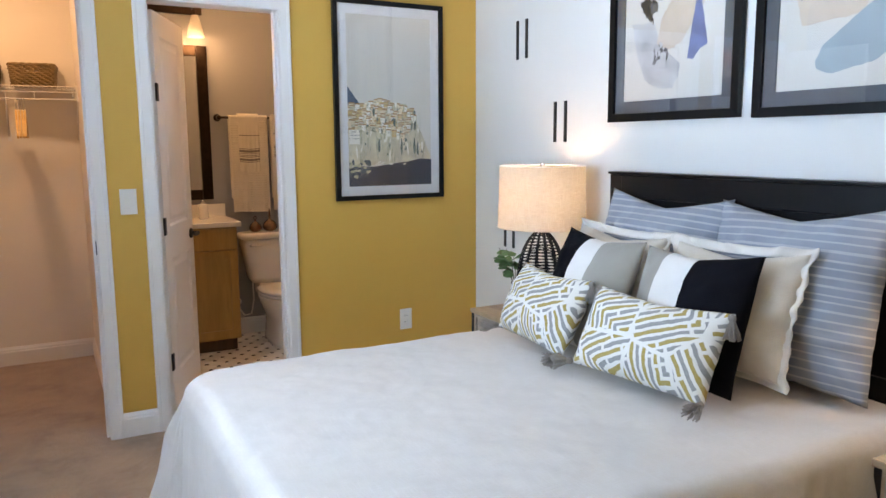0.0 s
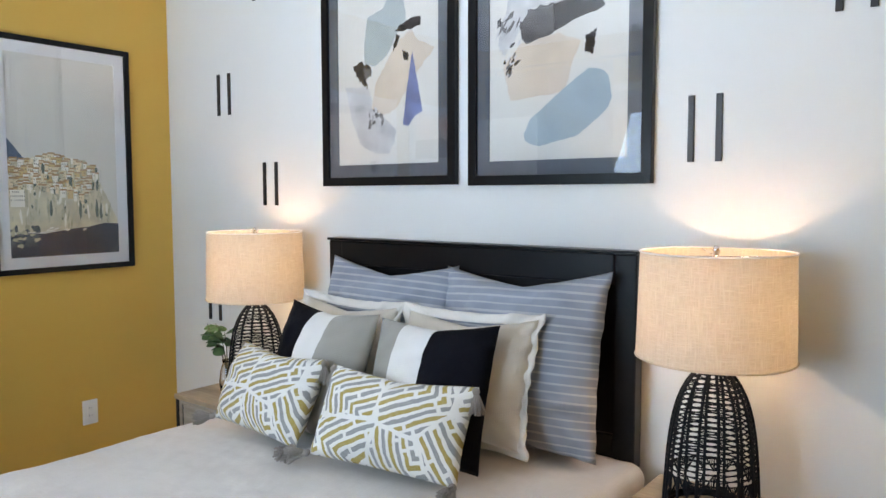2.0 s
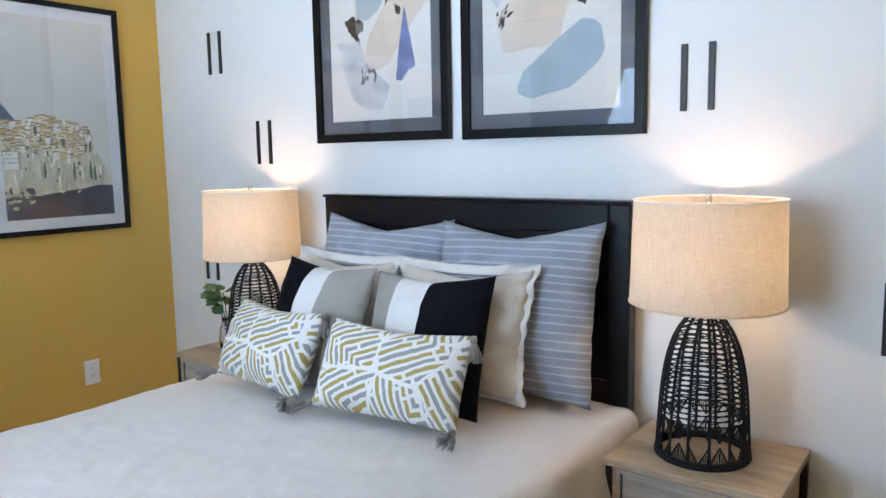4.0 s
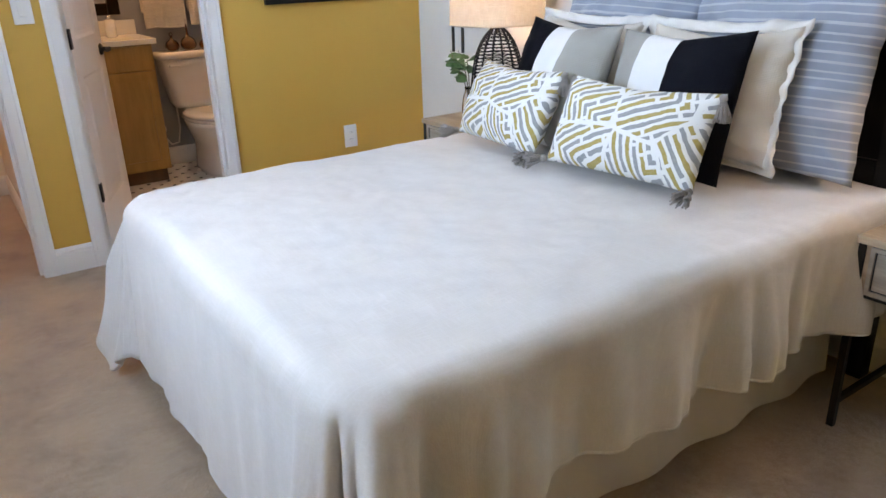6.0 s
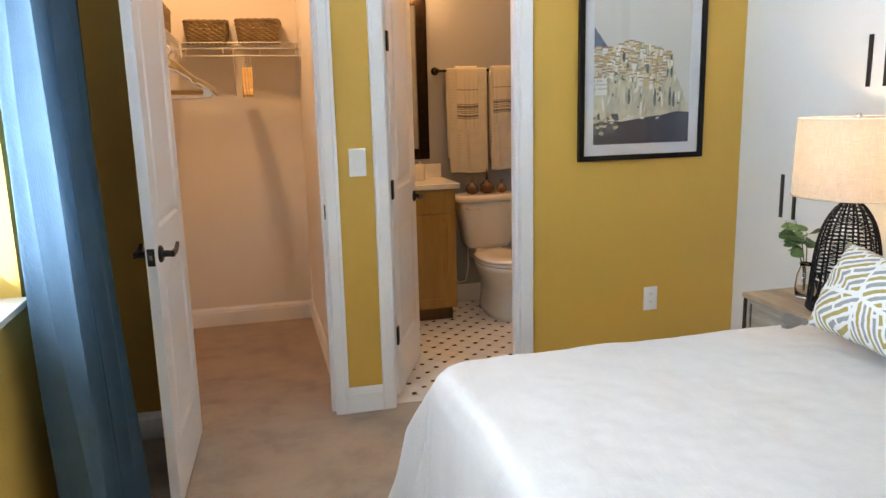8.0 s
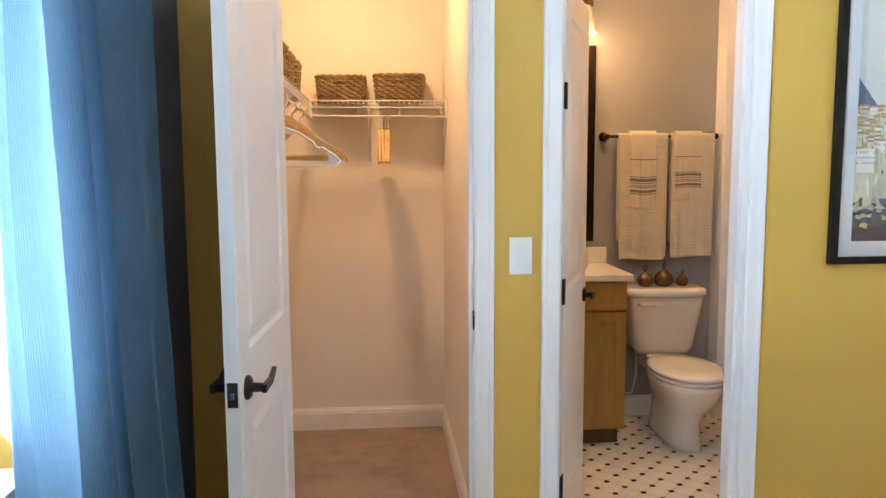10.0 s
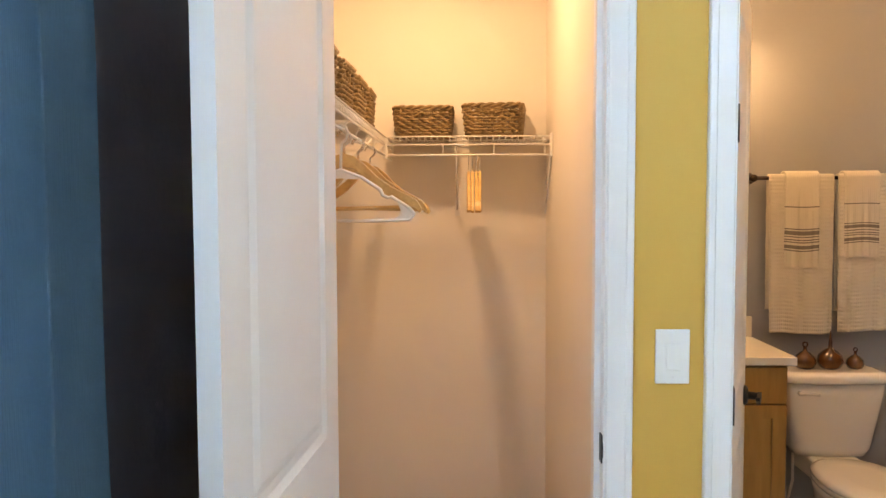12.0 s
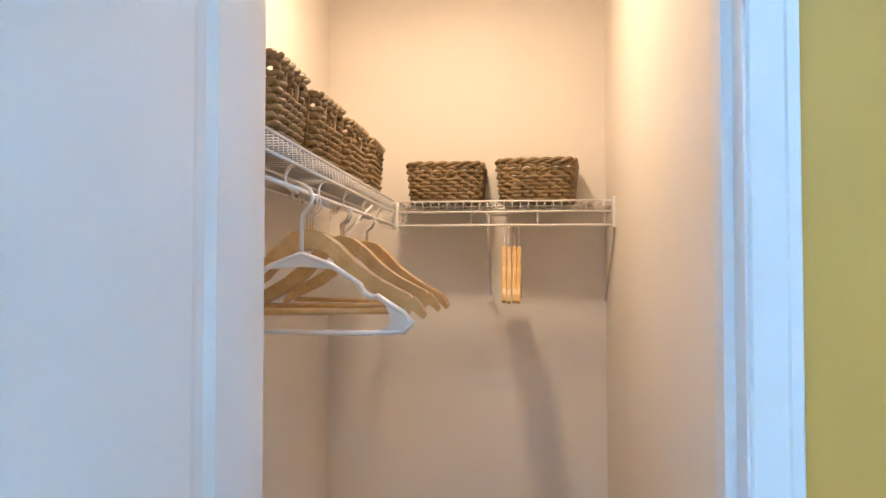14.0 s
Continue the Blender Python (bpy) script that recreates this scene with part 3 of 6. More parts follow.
door("door_closet", (CL0 + 0.042, -0.020, 0), 0.672, -2.9, "white two-panel closet door standing open into the room", 1, -0.039)
door("door_bath", (BA0 + 0.010, T + 0.015, 0), 0.595, 180 - 23, "white two-panel bathroom door standing open inwards", -1, -0.037)

# the bedroom window
win = thing("window_1", (XL - 0.08, (W0 + W1) / 2, WZ0), "white framed sash window with a marble sill", "window")
win["kind"] = "structure"
fr = B()
xf0, xf1 = XL - 0.13, XL - 0.085
for a in ((W0, WZ0, W0 + 0.05, WZ1), (W1 - 0.05, WZ0, W1, WZ1), (W0 + 0.05, WZ0, W1 - 0.05, WZ0 + 0.05), (W0 + 0.05, WZ1 - 0.05, W1 - 0.05, WZ1), ((W0 + W1) / 2 - 0.035, WZ0 + 0.05, (W0 + W1) / 2 + 0.035, WZ1 - 0.05), (W0 + 0.05, 1.61, (W0 + W1) / 2 - 0.035, 1.655), ((W0 + W1) / 2 + 0.035, 1.61, W1 - 0.05, 1.655)):
    box(fr, xf0, a[0], a[1], xf1, a[2], a[3])
part("window_frame", fr, TRIM, win)
for ya, yb in ((W0 + 0.05, (W0 + W1) / 2 - 0.035), ((W0 + W1) / 2 + 0.035, W1 - 0.05)):
    for za, zb in ((WZ0 + 0.05, 1.61), (1.655, WZ1 - 0.05)):
        pn = part("pane", box(B(), XL - 0.11, ya, za, XL - 0.106, yb, zb), PANE, win)
        pn.visible_shadow = False
part("window_sill", box(B(), XL - 0.085, W0 + 0.002, WZ0, XL + 0.022, W1 - 0.002, WZ0 + 0.02, 0.004), COUNTER, win, "pale marble window sill")
# outside: lawn and a far hedge
solid("ground", box(B(), -400, -400, -0.5, 400, 400, -0.4), GRASS, "lawn reaching away from the house", "ground", "structure")
bm = B()
rnd = random.Random(3)
for i in range(2600):
    y = rnd.uniform(-16, 16)
    top = 2.4 + 1.1 * noise.noise((y * 0.35, 2.0, 0.0))
    z = -0.4 + (top + 0.4) * rnd.random() ** 0.8
    x = -14 + rnd.uniform(-0.9, 0.9)
    s = rnd.uniform(0.08, 0.17)
    d = Vector((rnd.uniform(-1, 1), rnd.uniform(-1, 1), rnd.uniform(-1, 1))).normalized()
    u = d.orthogonal().normalized()
    w = d.cross(u)
    c = Vector((x, y, z))
    bm.faces.new([bm.verts.new(c + u * s * a + w * s * b) for a, b in ((-1, 0), (0, -0.6), (1, 0), (0, 0.6))])
solid("hedge", bm, HEDGE_LEAF, "dense green hedge beyond the lawn", "hedge", "stuff")


# ---- the bed ----
BX0, BX1, BY0, BY1, BZ = -0.10, -1.86, -1.36, -2.66, 0.60
bed = thing("bed", (-0.95, -2.01, 0), "black wooden bed with a panelled headboard", "bed")
HB0, HB1 = -2.704, -1.321
for y in (HB0, HB1 - 0.075):
    part("headboard_post", box(B(), -0.094, y, 0.0, -0.034, y + 0.075, 1.314, 0.006), BLACK_WOOD, bed)
part("headboard_rail", box(B(), -0.098, HB0 + 0.075, 1.215, -0.036, HB1 - 0.075, 1.314, 0.005), BLACK_WOOD, bed)
part("headboard_cap", box(B(), -0.104, HB0 - 0.004, 1.3145, -0.030, HB1 + 0.004, 1.326, 0.004), BLACK_WOOD, bed)
part("headboard_panel", box(B(), -0.080, HB0 + 0.075, 0.72, -0.046, HB1 - 0.075, 1.215), BLACK_WOOD, bed)
part("headboard_lower_rail", box(B(), -0.090, HB0 + 0.075, 0.64, -0.040, HB1 - 0.075, 0.719, 0.004), BLACK_WOOD, bed)
part("box_spring", box(B(), BX1 + 0.06, BY1 + 0.085, 0.17, BX0, BY0 - 0.02, 0.36, 0.02), SKIRT, bed)
for x in (BX1 + 0.12, -0.2):
    for y in (BY1 + 0.1, BY0 - 0.1):
        part("leg", box(B(), x - 0.025, y - 0.025, 0, x + 0.025, y + 0.025, 0.172, 0.003), BLACK_WOOD, bed)
part("mattress", box(B(), BX1 + 0.02, BY1 + 0.02, 0.361, BX0, BY0 - 0.02, BZ - 0.02, 0.05, 3), WHITE_CLOTH, bed)


def bed_skirt():
    """A gathered valance round three sides, just clear of the carpet."""
    bm = B()
    path = []
    x0, x1, y0, y1 = BX0 - 0.02, BX1 + 0.05, BY0 - 0.02, BY1 + 0.065
    for a, b in (((x0, y0), (x1, y0)), ((x1, y0), (x1, y1)), ((x1, y1), (x0, y1))):
        n = int(math.dist(a, b) / 0.012)
        path += [(a[0] + (b[0] - a[0]) * i / n, a[1] + (b[1] - a[1]) * i / n, (0, 1) if a[1] == b[1] == y0 else (0, -1) if a[1] == b[1] else (-1, 0)) for i in range(n)]
    rows = []
    for k in range(7):
        v = k / 6
        row = []
        for i, (x, y, o) in enumerate(path):
            w = (0.005 + 0.007 * v) * math.sin(i * 0.23 + 2.2 * noise.noise((i * 0.02, 0, 0))) + 0.02 * v
            row.append(bm.verts.new((x + o[0] * w, y + o[1] * w, 0.35 - 0.343 * v + 0.004 * noise.noise((i * 0.05, v, 3)))))
        rows.append(row)
    for a, b in zip(rows, rows[1:]):
        for i in range(len(path) - 1):
            bm.faces.new((a[i], a[i + 1], b[i + 1], b[i])).smooth = True
    return bm


sk = part("bed_skirt", bed_skirt(), SKIRT, bed, "ivory gathered bed skirt")


def comforter():
    """A thick ivory cover: flat over the bed, rolled over its edges, hanging in folds and flared out at the foot's corners."""
    bm = B()
    top, rad = BZ + 0.045, 0.052
    ex, ey0, ey1 = BX1 - 0.048, BY0 + 0.13, BY1 - 0.033
    drop_foot, drop_side = 0.545, 0.36
    ns, nt = 190, 210
    s_len = (BX0 - 0.01) - ex + drop_foot
    t_len = (ey0 - ey1) + 2 * drop_side
    cr = 0.10
    grid = []
    for i in range(ns + 1):
        row = []
        s = s_len * i / ns
        for j in range(nt + 1):
            t = -drop_side + t_len * j / nt
            x, y = BX0 - 0.01 - s, ey0 - t
            # the nearest point of the bed's top, inside a margin that rounds the corners
            cx = max(x, ex + cr)
            cy = min(max(y, ey1 + cr), ey0 - cr)
            dx, dy = x - cx, y - cy
            d = math.hypot(dx, dy)
            edge = cr
            puff = 0.012 * noise.noise((x * 2.2, y * 2.2, 1.0)) + 0.006 * noise.noise((x * 7, y * 7, 4.0)) + 0.0025 * noise.noise((x * 19, y * 23, 6.0))
            puff += 0.012 * math.sin(max(0, min(1, (y - ey1) / (ey0 - ey1))) * math.pi)
            if d <= edge:
                row.append(bm.verts.new((x, y, top + puff)))
                continue
            ux, uy = dx / d, dy / d
            over = d - edge
            arc = rad * math.pi / 2
            if over < arc:
                a = over / rad
                out, down = rad * math.sin(a), rad * (1 - math.cos(a))
            else:
                out, down = rad + 0.0, rad + over - arc
            hang = max(0.0, over - arc * 0.6)
            corner = abs(ux * uy) * 2
            along = -cy + (-1 if uy > 0 else 1) * (math.atan2(abs(uy), -ux) * 0.42 + cx - (ex + cr))
            fold = math.sin(along * 15 + 2.4 * noise.noise((along * 3.1, 0.3, 0))) * 0.5 + math.sin(along * 34 + 4 * noise.noise((along * 5, 2, 0))) * 0.25 + noise.noise((along * 6, down * 2, 5)) * 0.6
            crease = noise.noise((along * 19, down * 1.5, 8)) * (0.4 + 0.5 * corner)
            # the foot hangs almost smooth, the sides fall in folds that deepen towards the headboard
            full = 0.25 + 0.75 * min(1, abs(uy) * 1.6) + 0.35 * max(0, min(1, (cx + 1.1) / 0.6))
            fold = (fold + crease) * min(1, hang / 0.24) * (0.046 * full + 0.034 * corner)
            flare = hang * (0.07 + 0.25 * corner)
            side_tuck = -0.015 * min(1, hang / 0.3) * abs(uy) * (1 - corner)
            r = edge + out + fold + flare + side_tuck
            z = top + puff * max(0, 1 - over / 0.1) - down * (1 - 0.06 * corner)
            px, py = cx + ux * r, cy + uy * r
            floor_z = 0.02 + 0.018 * (1 + math.sin(along * 21))
            if z < floor_z:
                spill = floor_z - z
                px += ux * spill * 0.35
                py += uy * spill * 0.35
                z = floor_z
            row.append(bm.verts.new((px, py, z)))
        grid.append(row)
    for a, b in zip(grid, grid[1:]):
        for j in range(nt):
            bm.faces.new((a[j], b[j], b[j + 1], a[j + 1])).smooth = True
    bmesh.ops.recalc_face_normals(bm, faces=bm.faces)
    edge_line = [v.co.copy() for v in [r[0] for r in grid] + grid[-1][1:] + [r[-1] for r in reversed(grid)][1:]]
    return bm, edge_line


quilt = thing("comforter", (-0.95, -2.01, BZ), "ivory linen comforter draped over the bed to the floor", "comforter")
cloth, edge_line = comforter()
cover = part("cloth", cloth, BEDDING, quilt)
part("hem", tube(B(), edge_line, 0.0085, 6), BEDDING, quilt, "stitched hem")
so = cover.modifiers.new("thick", "SOLIDIFY")
so.thickness, so.offset = 0.014, 0.0


def cushion_mesh(w, h, t, n=36, pinch=0.05, seed=0, rough=1.0, split=None):
    """A stuffed cushion in its own frame: x across, y up, z out of its face. split: across-widths at which its cloth changes."""
    bm = B()
    us = [-1 + 2 * i / n for i in range(n + 1)]
    if split:
        for s in split:
            k = min(range(n + 1), key=lambda i: abs(us[i] - s))
            us[k] = s
    vs = [-1 + 2 * i / n for i in range(n + 1)]
    sides = []
    for s in (1, -1):
        g = []
        for v in vs:
            row = []
            for u in us:
                x = w / 2 * u * (1 - pinch * (1 - v * v))
                y = h / 2 * v * (1 - pinch * (1 - u * u))
                prof = max(0, (1 - abs(u) ** 2.6) * (1 - abs(v) ** 2.6)) ** 0.62
                wr = noise.noise((u * 2.2 + seed, v * 2.2, s * 3.0)) * 0.16 + noise.noise((u * 5 + seed, v * 5, s * 7.0)) * 0.06
                # creases where the cushion slumps on its lower seam, and fine puckers all over
                wr += (0.05 * noise.noise((u * 4 + seed, v * 13, s * 5.0)) * max(0, -v) + 0.018 * noise.noise((u * 12 + seed, v * 12, s * 2.0))) * rough
                edge = (1 - prof) * 0.02 * noise.noise((u * 6 + seed, v * 6, 9)) * rough
                z = s * t / 2 * prof * (1 + wr * rough) + edge * 0.4
                sag = -0.02 * rough * (1 - abs(u)) * max(0, v) ** 3
                row.append((x + edge * 0.3, y + sag, z))
            g.append(row)
        sides.append(g)
    front = [[bm.verts.new(p) for p in r] for r in sides[0]]
    back = [[bm.verts.new(p) if 0 < i < n and 0 < j < n else front[i][j] for j, p in enumerate(r)] for i, r in enumerate(sides[1])]
    for i in range(n):
        for j in range(n):
            mi = sum(us[j] >= s - 1e-6 for s in split) if split else 0
            for g, flip in ((front, False), (back, True)):
                q = (g[i][j], g[i][j + 1], g[i + 1][j + 1], g[i + 1][j])
                f = bm.faces.new(q[::-1] if flip else q)
                f.smooth, f.material_index = True, mi
    return bm


def lean(x, y, z, back, yaw=0, roll=0):
    """The pose of a cushion with its face to the foot of the bed, leaning back, turned and tipped."""
    a = radians(back)
    m = Matrix(((0, math.sin(a), -math.cos(a)), (-1, 0, 0), (0, math.cos(a), math.sin(a)))).to_4x4()
    return Matrix.Translation((x, y, z)) @ Matrix.Rotation(radians(yaw), 4, "Z") @ m @ Matrix.Rotation(radians(roll), 4, "Z")


def pillow(name, m, label, group, bm, mats):
    o = thing(name, (0, 0, 0), label, "pillow", group)
    o.matrix_world = m
    part("cover", bm, mats, o, local=True)
    return o


EU = "square striped pillows"
pillow("euro_pillow", lean(-0.205, -2.325, 0.96, 13, 0, 1.5), "square grey-blue striped pillow leaning on the black headboard", EU, cushion_mesh(0.65, 0.60, 0.25, seed=1, pinch=0.06, rough=2.3), EURO)
pillow("euro_pillow", lean(-0.205, -1.715, 0.96, 13, 0, -1), "square grey-blue striped pillow leaning on the black headboard", EU, cushion_mesh(0.65, 0.60, 0.25, seed=5, pinch=0.06, rough=2.3), EURO)


def flange(w, h, wide, seed):
    """A loose flat border round a sham."""
    bm = B()
    n = 160
    rows = []
    for k in range(4):
        row = []
        for i in range(n):
            a = 4 * i / n
            s, f = int(a), a - int(a)
            c = [(-1, -1), (1, -1), (1, 1), (-1, 1), (-1, -1)]
            u, v = c[s][0] + (c[s + 1][0] - c[s][0]) * f, c[s][1] + (c[s + 1][1] - c[s][1]) * f
            o = wide * k / 3
            bow = 0.075
            row.append(bm.verts.new(((w / 2 + o) * u * (1 - bow * (1 - v * v)) * 0.985, (h / 2 + o) * v * (1 - bow * (1 - u * u)) * 0.985, 0.04 * k / 3 * noise.noise((u * 4 + seed, v * 5, k * 0.3)))))
        rows.append(row)
    for a, b in zip(rows, rows[1:]):
        for i in range(n):
            bm.faces.new((a[i], a[(i + 1) % n], b[(i + 1) % n], b[i])).smooth = True
    return bm


for y, yaw, ro, sd in ((-2.23, 2, 1, 2), (-1.665, -2, -1, 8)):
    o = pillow("sham_pillow", lean(-0.385, y, 0.915, 17, yaw, ro), "oatmeal linen sham with a pale loose flange", "flanged shams", cushion_mesh(0.51, 0.41, 0.21, seed=sd, pinch=0.07, rough=1.5), SHAM)
    fl = part("flange", flange(0.49, 0.39, 0.034, sd), SHAM_EDGE, o, "pale loose flange", local=True)
    so = fl.modifiers.new("thick", "SOLIDIFY")
    so.thickness = 0.004

pillow("block_pillow", lean(-0.535, -2.205, 0.893, 20, 3, 2), "square pillow in blocks of taupe, white and black linen", "colour-block pillows", cushion_mesh(0.455, 0.445, 0.17, seed=3, split=(-0.5, 0.06)), [GREY_CLOTH, WHITE_CLOTH, BLACK_CLOTH])
pillow("block_pillow", lean(-0.555, -1.735, 0.90, 20, -4, -1), "square pillow in blocks of black, white and taupe linen", "colour-block pillows", cushion_mesh(0.47, 0.45, 0.17, seed=6, split=(-0.22, 0.24)), [BLACK_CLOTH, WHITE_CLOTH, GREY_CLOTH])


def tassel_mesh(seed, length=0.072):
    """A yarn tassel hanging from the origin down -z."""
    rnd = random.Random(seed)
    bm = B()
    lathe(bm, [(0.004, 0.002), (0.011, -0.004), (0.013, -0.012), (0.009, -0.020), (0.010, -0.024)], 0, 0, 10)
    for i in range(60):
        a, r = rnd.uniform(0, 6.283), rnd.uniform(0.2, 1) ** 0.5
        dx, dy = math.cos(a) * r, math.sin(a) * r
        w = rnd.uniform(-0.004, 0.004)
        L = length * rnd.uniform(0.85, 1.08)
        tube(bm, [(dx * 0.008, dy * 0.008, -0.018), (dx * 0.021 + w, dy * 0.021, -0.03 - L * 0.3), (dx * 0.028, dy * 0.028 + w, -L)], 0.0026, 4)
    return bm


def strokes_pillow(m, seed, w, h, lab):
    o = pillow("lumbar_pillow", m, lab, "patterned lumbar pillows", cushion_mesh(w, h, 0.17, seed=seed, pinch=0.035), STROKES)
    inv = m.to_3x3().inverted()
    for i, (u, v, d) in enumerate(((-1, 1, (0.02, 0.06, -1)), (1, 1, (-0.1, -0.05, -1)), (-1, -1, (-0.6, 0.8, -0.12)), (1, -1, (-1, -0.3, -0.1)))):
        t = tassel_mesh(seed * 10 + i)
        dl = (inv @ Vector(d)).normalized()
        q = Vector((0, 0, -1)).rotation_difference(dl)
        bmesh.ops.rotate(t, verts=t.verts, cent=(0, 0, 0), matrix=q.to_matrix())
        bmesh.ops.translate(t, verts=t.verts, vec=(u * w * 0.485, v * h * 0.48, 0.006))
        part("tassel", t, TASSEL, o, "taupe yarn tassel", local=True)
    return o


strokes_pillow(lean(-0.70, -2.20, 0.835, 27, 8, -1), 4, 0.52, 0.285, "white lumbar pillow with mustard and grey brush strokes and tassels")
strokes_pillow(lean(-0.68, -1.62, 0.832, 27, -8, 1), 9, 0.52, 0.295, "white lumbar pillow with mustard and grey brush strokes and tassels")


# ---- nightstands and lamps ----
def nightstand(at, label):
    """A nightstand with its base centre at the given point, front to -x."""
    o = thing("nightstand", at, label, "nightstand", "nightstands beside the bed")
    d, w, h = 0.39, 0.47, 0.60
    x0, x1, y0, y1 = -d / 2, d / 2, -w / 2, w / 2
    part("top", box(B(), x0 - 0.006, y0 - 0.004, h - 0.022, x1, y1 + 0.004, h, 0.0025), OAK, o, "greyed oak top", local=True)
    box_z = h - 0.165
    cs = B()
    box(cs, x0 + 0.004, y0 + 0.02, box_z, x1 - 0.004, y0 + 0.034, h - 0.0222)
    box(cs, x0 + 0.004, y1 - 0.034, box_z, x1 - 0.004, y1 - 0.02, h - 0.0222)
    box(cs, x0 + 0.02, y0 + 0.034, box_z, x1 - 0.004, y1 - 0.034, box_z + 0.012)
    box(cs, x1 - 0.012, y0 + 0.034, box_z + 0.012, x1 - 0.004, y1 - 0.034, h - 0.0222)
    part("case", cs, OAK, o, local=True)
    fm = B()
    yy0, yy1 = y0 + 0.0345, y1 - 0.0345
    z0, z1 = box_z + 0.002, h - 0.026
    box(fm, x0 + 0.006, yy0, z0, x0 + 0.02, yy1, z1)
    e = 0.012
    dr = part("drawer_front", fm, OAK_FACE, o, "pale grey-brown wood grain drawer front", local=True)
    for a in ((yy0, z0, yy1, z0 + e), (yy0, z1 - e, yy1, z1), (yy0, z0 + e, yy0 + e, z1 - e), (yy1 - e, z0 + e, yy1, z1 - e)):
        part("drawer_trim", box(B(), x0 - 0.002, a[0], a[1], x0 + 0.006, a[2], a[3]), OAK_FACE, dr, local=True)
    # dark strips laid along the trim's inner edge as its painted shadow line
    ln = B()
    box(ln, x0 + 0.0035, yy0 + e, z0 + e, x0 + 0.0065, yy1 - e, z0 + e + 0.003)
    box(ln, x0 + 0.0035, yy0 + e, z1 - e - 0.003, x0 + 0.0065, yy1 - e, z1 - e)
    box(ln, x0 + 0.0035, yy0 + e, z0 + e + 0.003, x0 + 0.0065, yy0 + e + 0.003, z1 - e - 0.003)
    box(ln, x0 + 0.0035, yy1 - e - 0.003, z0 + e + 0.003, x0 + 0.0065, yy1 - e, z1 - e - 0.003)
    part("drawer_shadow_line", ln, SLOT, dr, "dark strip painting the shadow line inside the trim", local=True)
    kn = B()
    lathe(kn, [(0.006, 0), (0.006, 0.012), (0.015, 0.016), (0.017, 0.021), (0.015, 0.026), (0.006, 0.028)], 0, 0, 20)
    bmesh.ops.rotate(kn, verts=kn.verts, cent=(0, 0, 0), matrix=Matrix.Rotation(radians(-90), 3, "Y"))
    bmesh.ops.translate(kn, verts=kn.verts, vec=(x0 + 0.006, 0, (z0 + z1) / 2))
    part("knob", kn, BLACK_METAL, dr, "round black knob", local=True)
    q = 0.02
    for x in (x0, x1 - q):
        for y in (y0, y1 - q):
            part("leg", box(B(), x, y, 0, x + q, y + q, h - 0.0222, 0.0015), BLACK_METAL, o, "square black metal leg", local=True)
    for y in (y0, y1 - q):
        part("side_rail", box(B(), x0 + q, y + 0.002, 0.075, x1 - q, y + q - 0.002, 0.093), BLACK_METAL, o, local=True)
        part("upper_rail", box(B(), x0 + q, y + 0.002, box_z - 0.014, x1 - q, y + q - 0.002, box_z - 0.001), BLACK_METAL, o, local=True)
    part("front_rail", box(B(), x0 + 0.004, y0 + q, box_z - 0.010, x0 + 0.016, y1 - q, box_z - 0.001), BLACK_METAL, o, local=True)
    part("back_rail", box(B(), x1 - q + 0.002, y0 + q, 0.075, x1 - 0.004, y1 - q, 0.093), BLACK_METAL, o, local=True)
    return o


ns = nightstand((-0.217, -3.005, 0), "oak-topped nightstand with a drawer on black metal legs")
copy_thing(ns, pose(-0.217, -0.87, 0))


def bell_r(z):
    """The lamp cage's radius by its height above the base, in metres."""
    k = max(0.0, min(1.0, z / 0.43))
    return 0.128 - 0.022 * k - 0.052 * k ** 4 - 0.028 * k ** 9


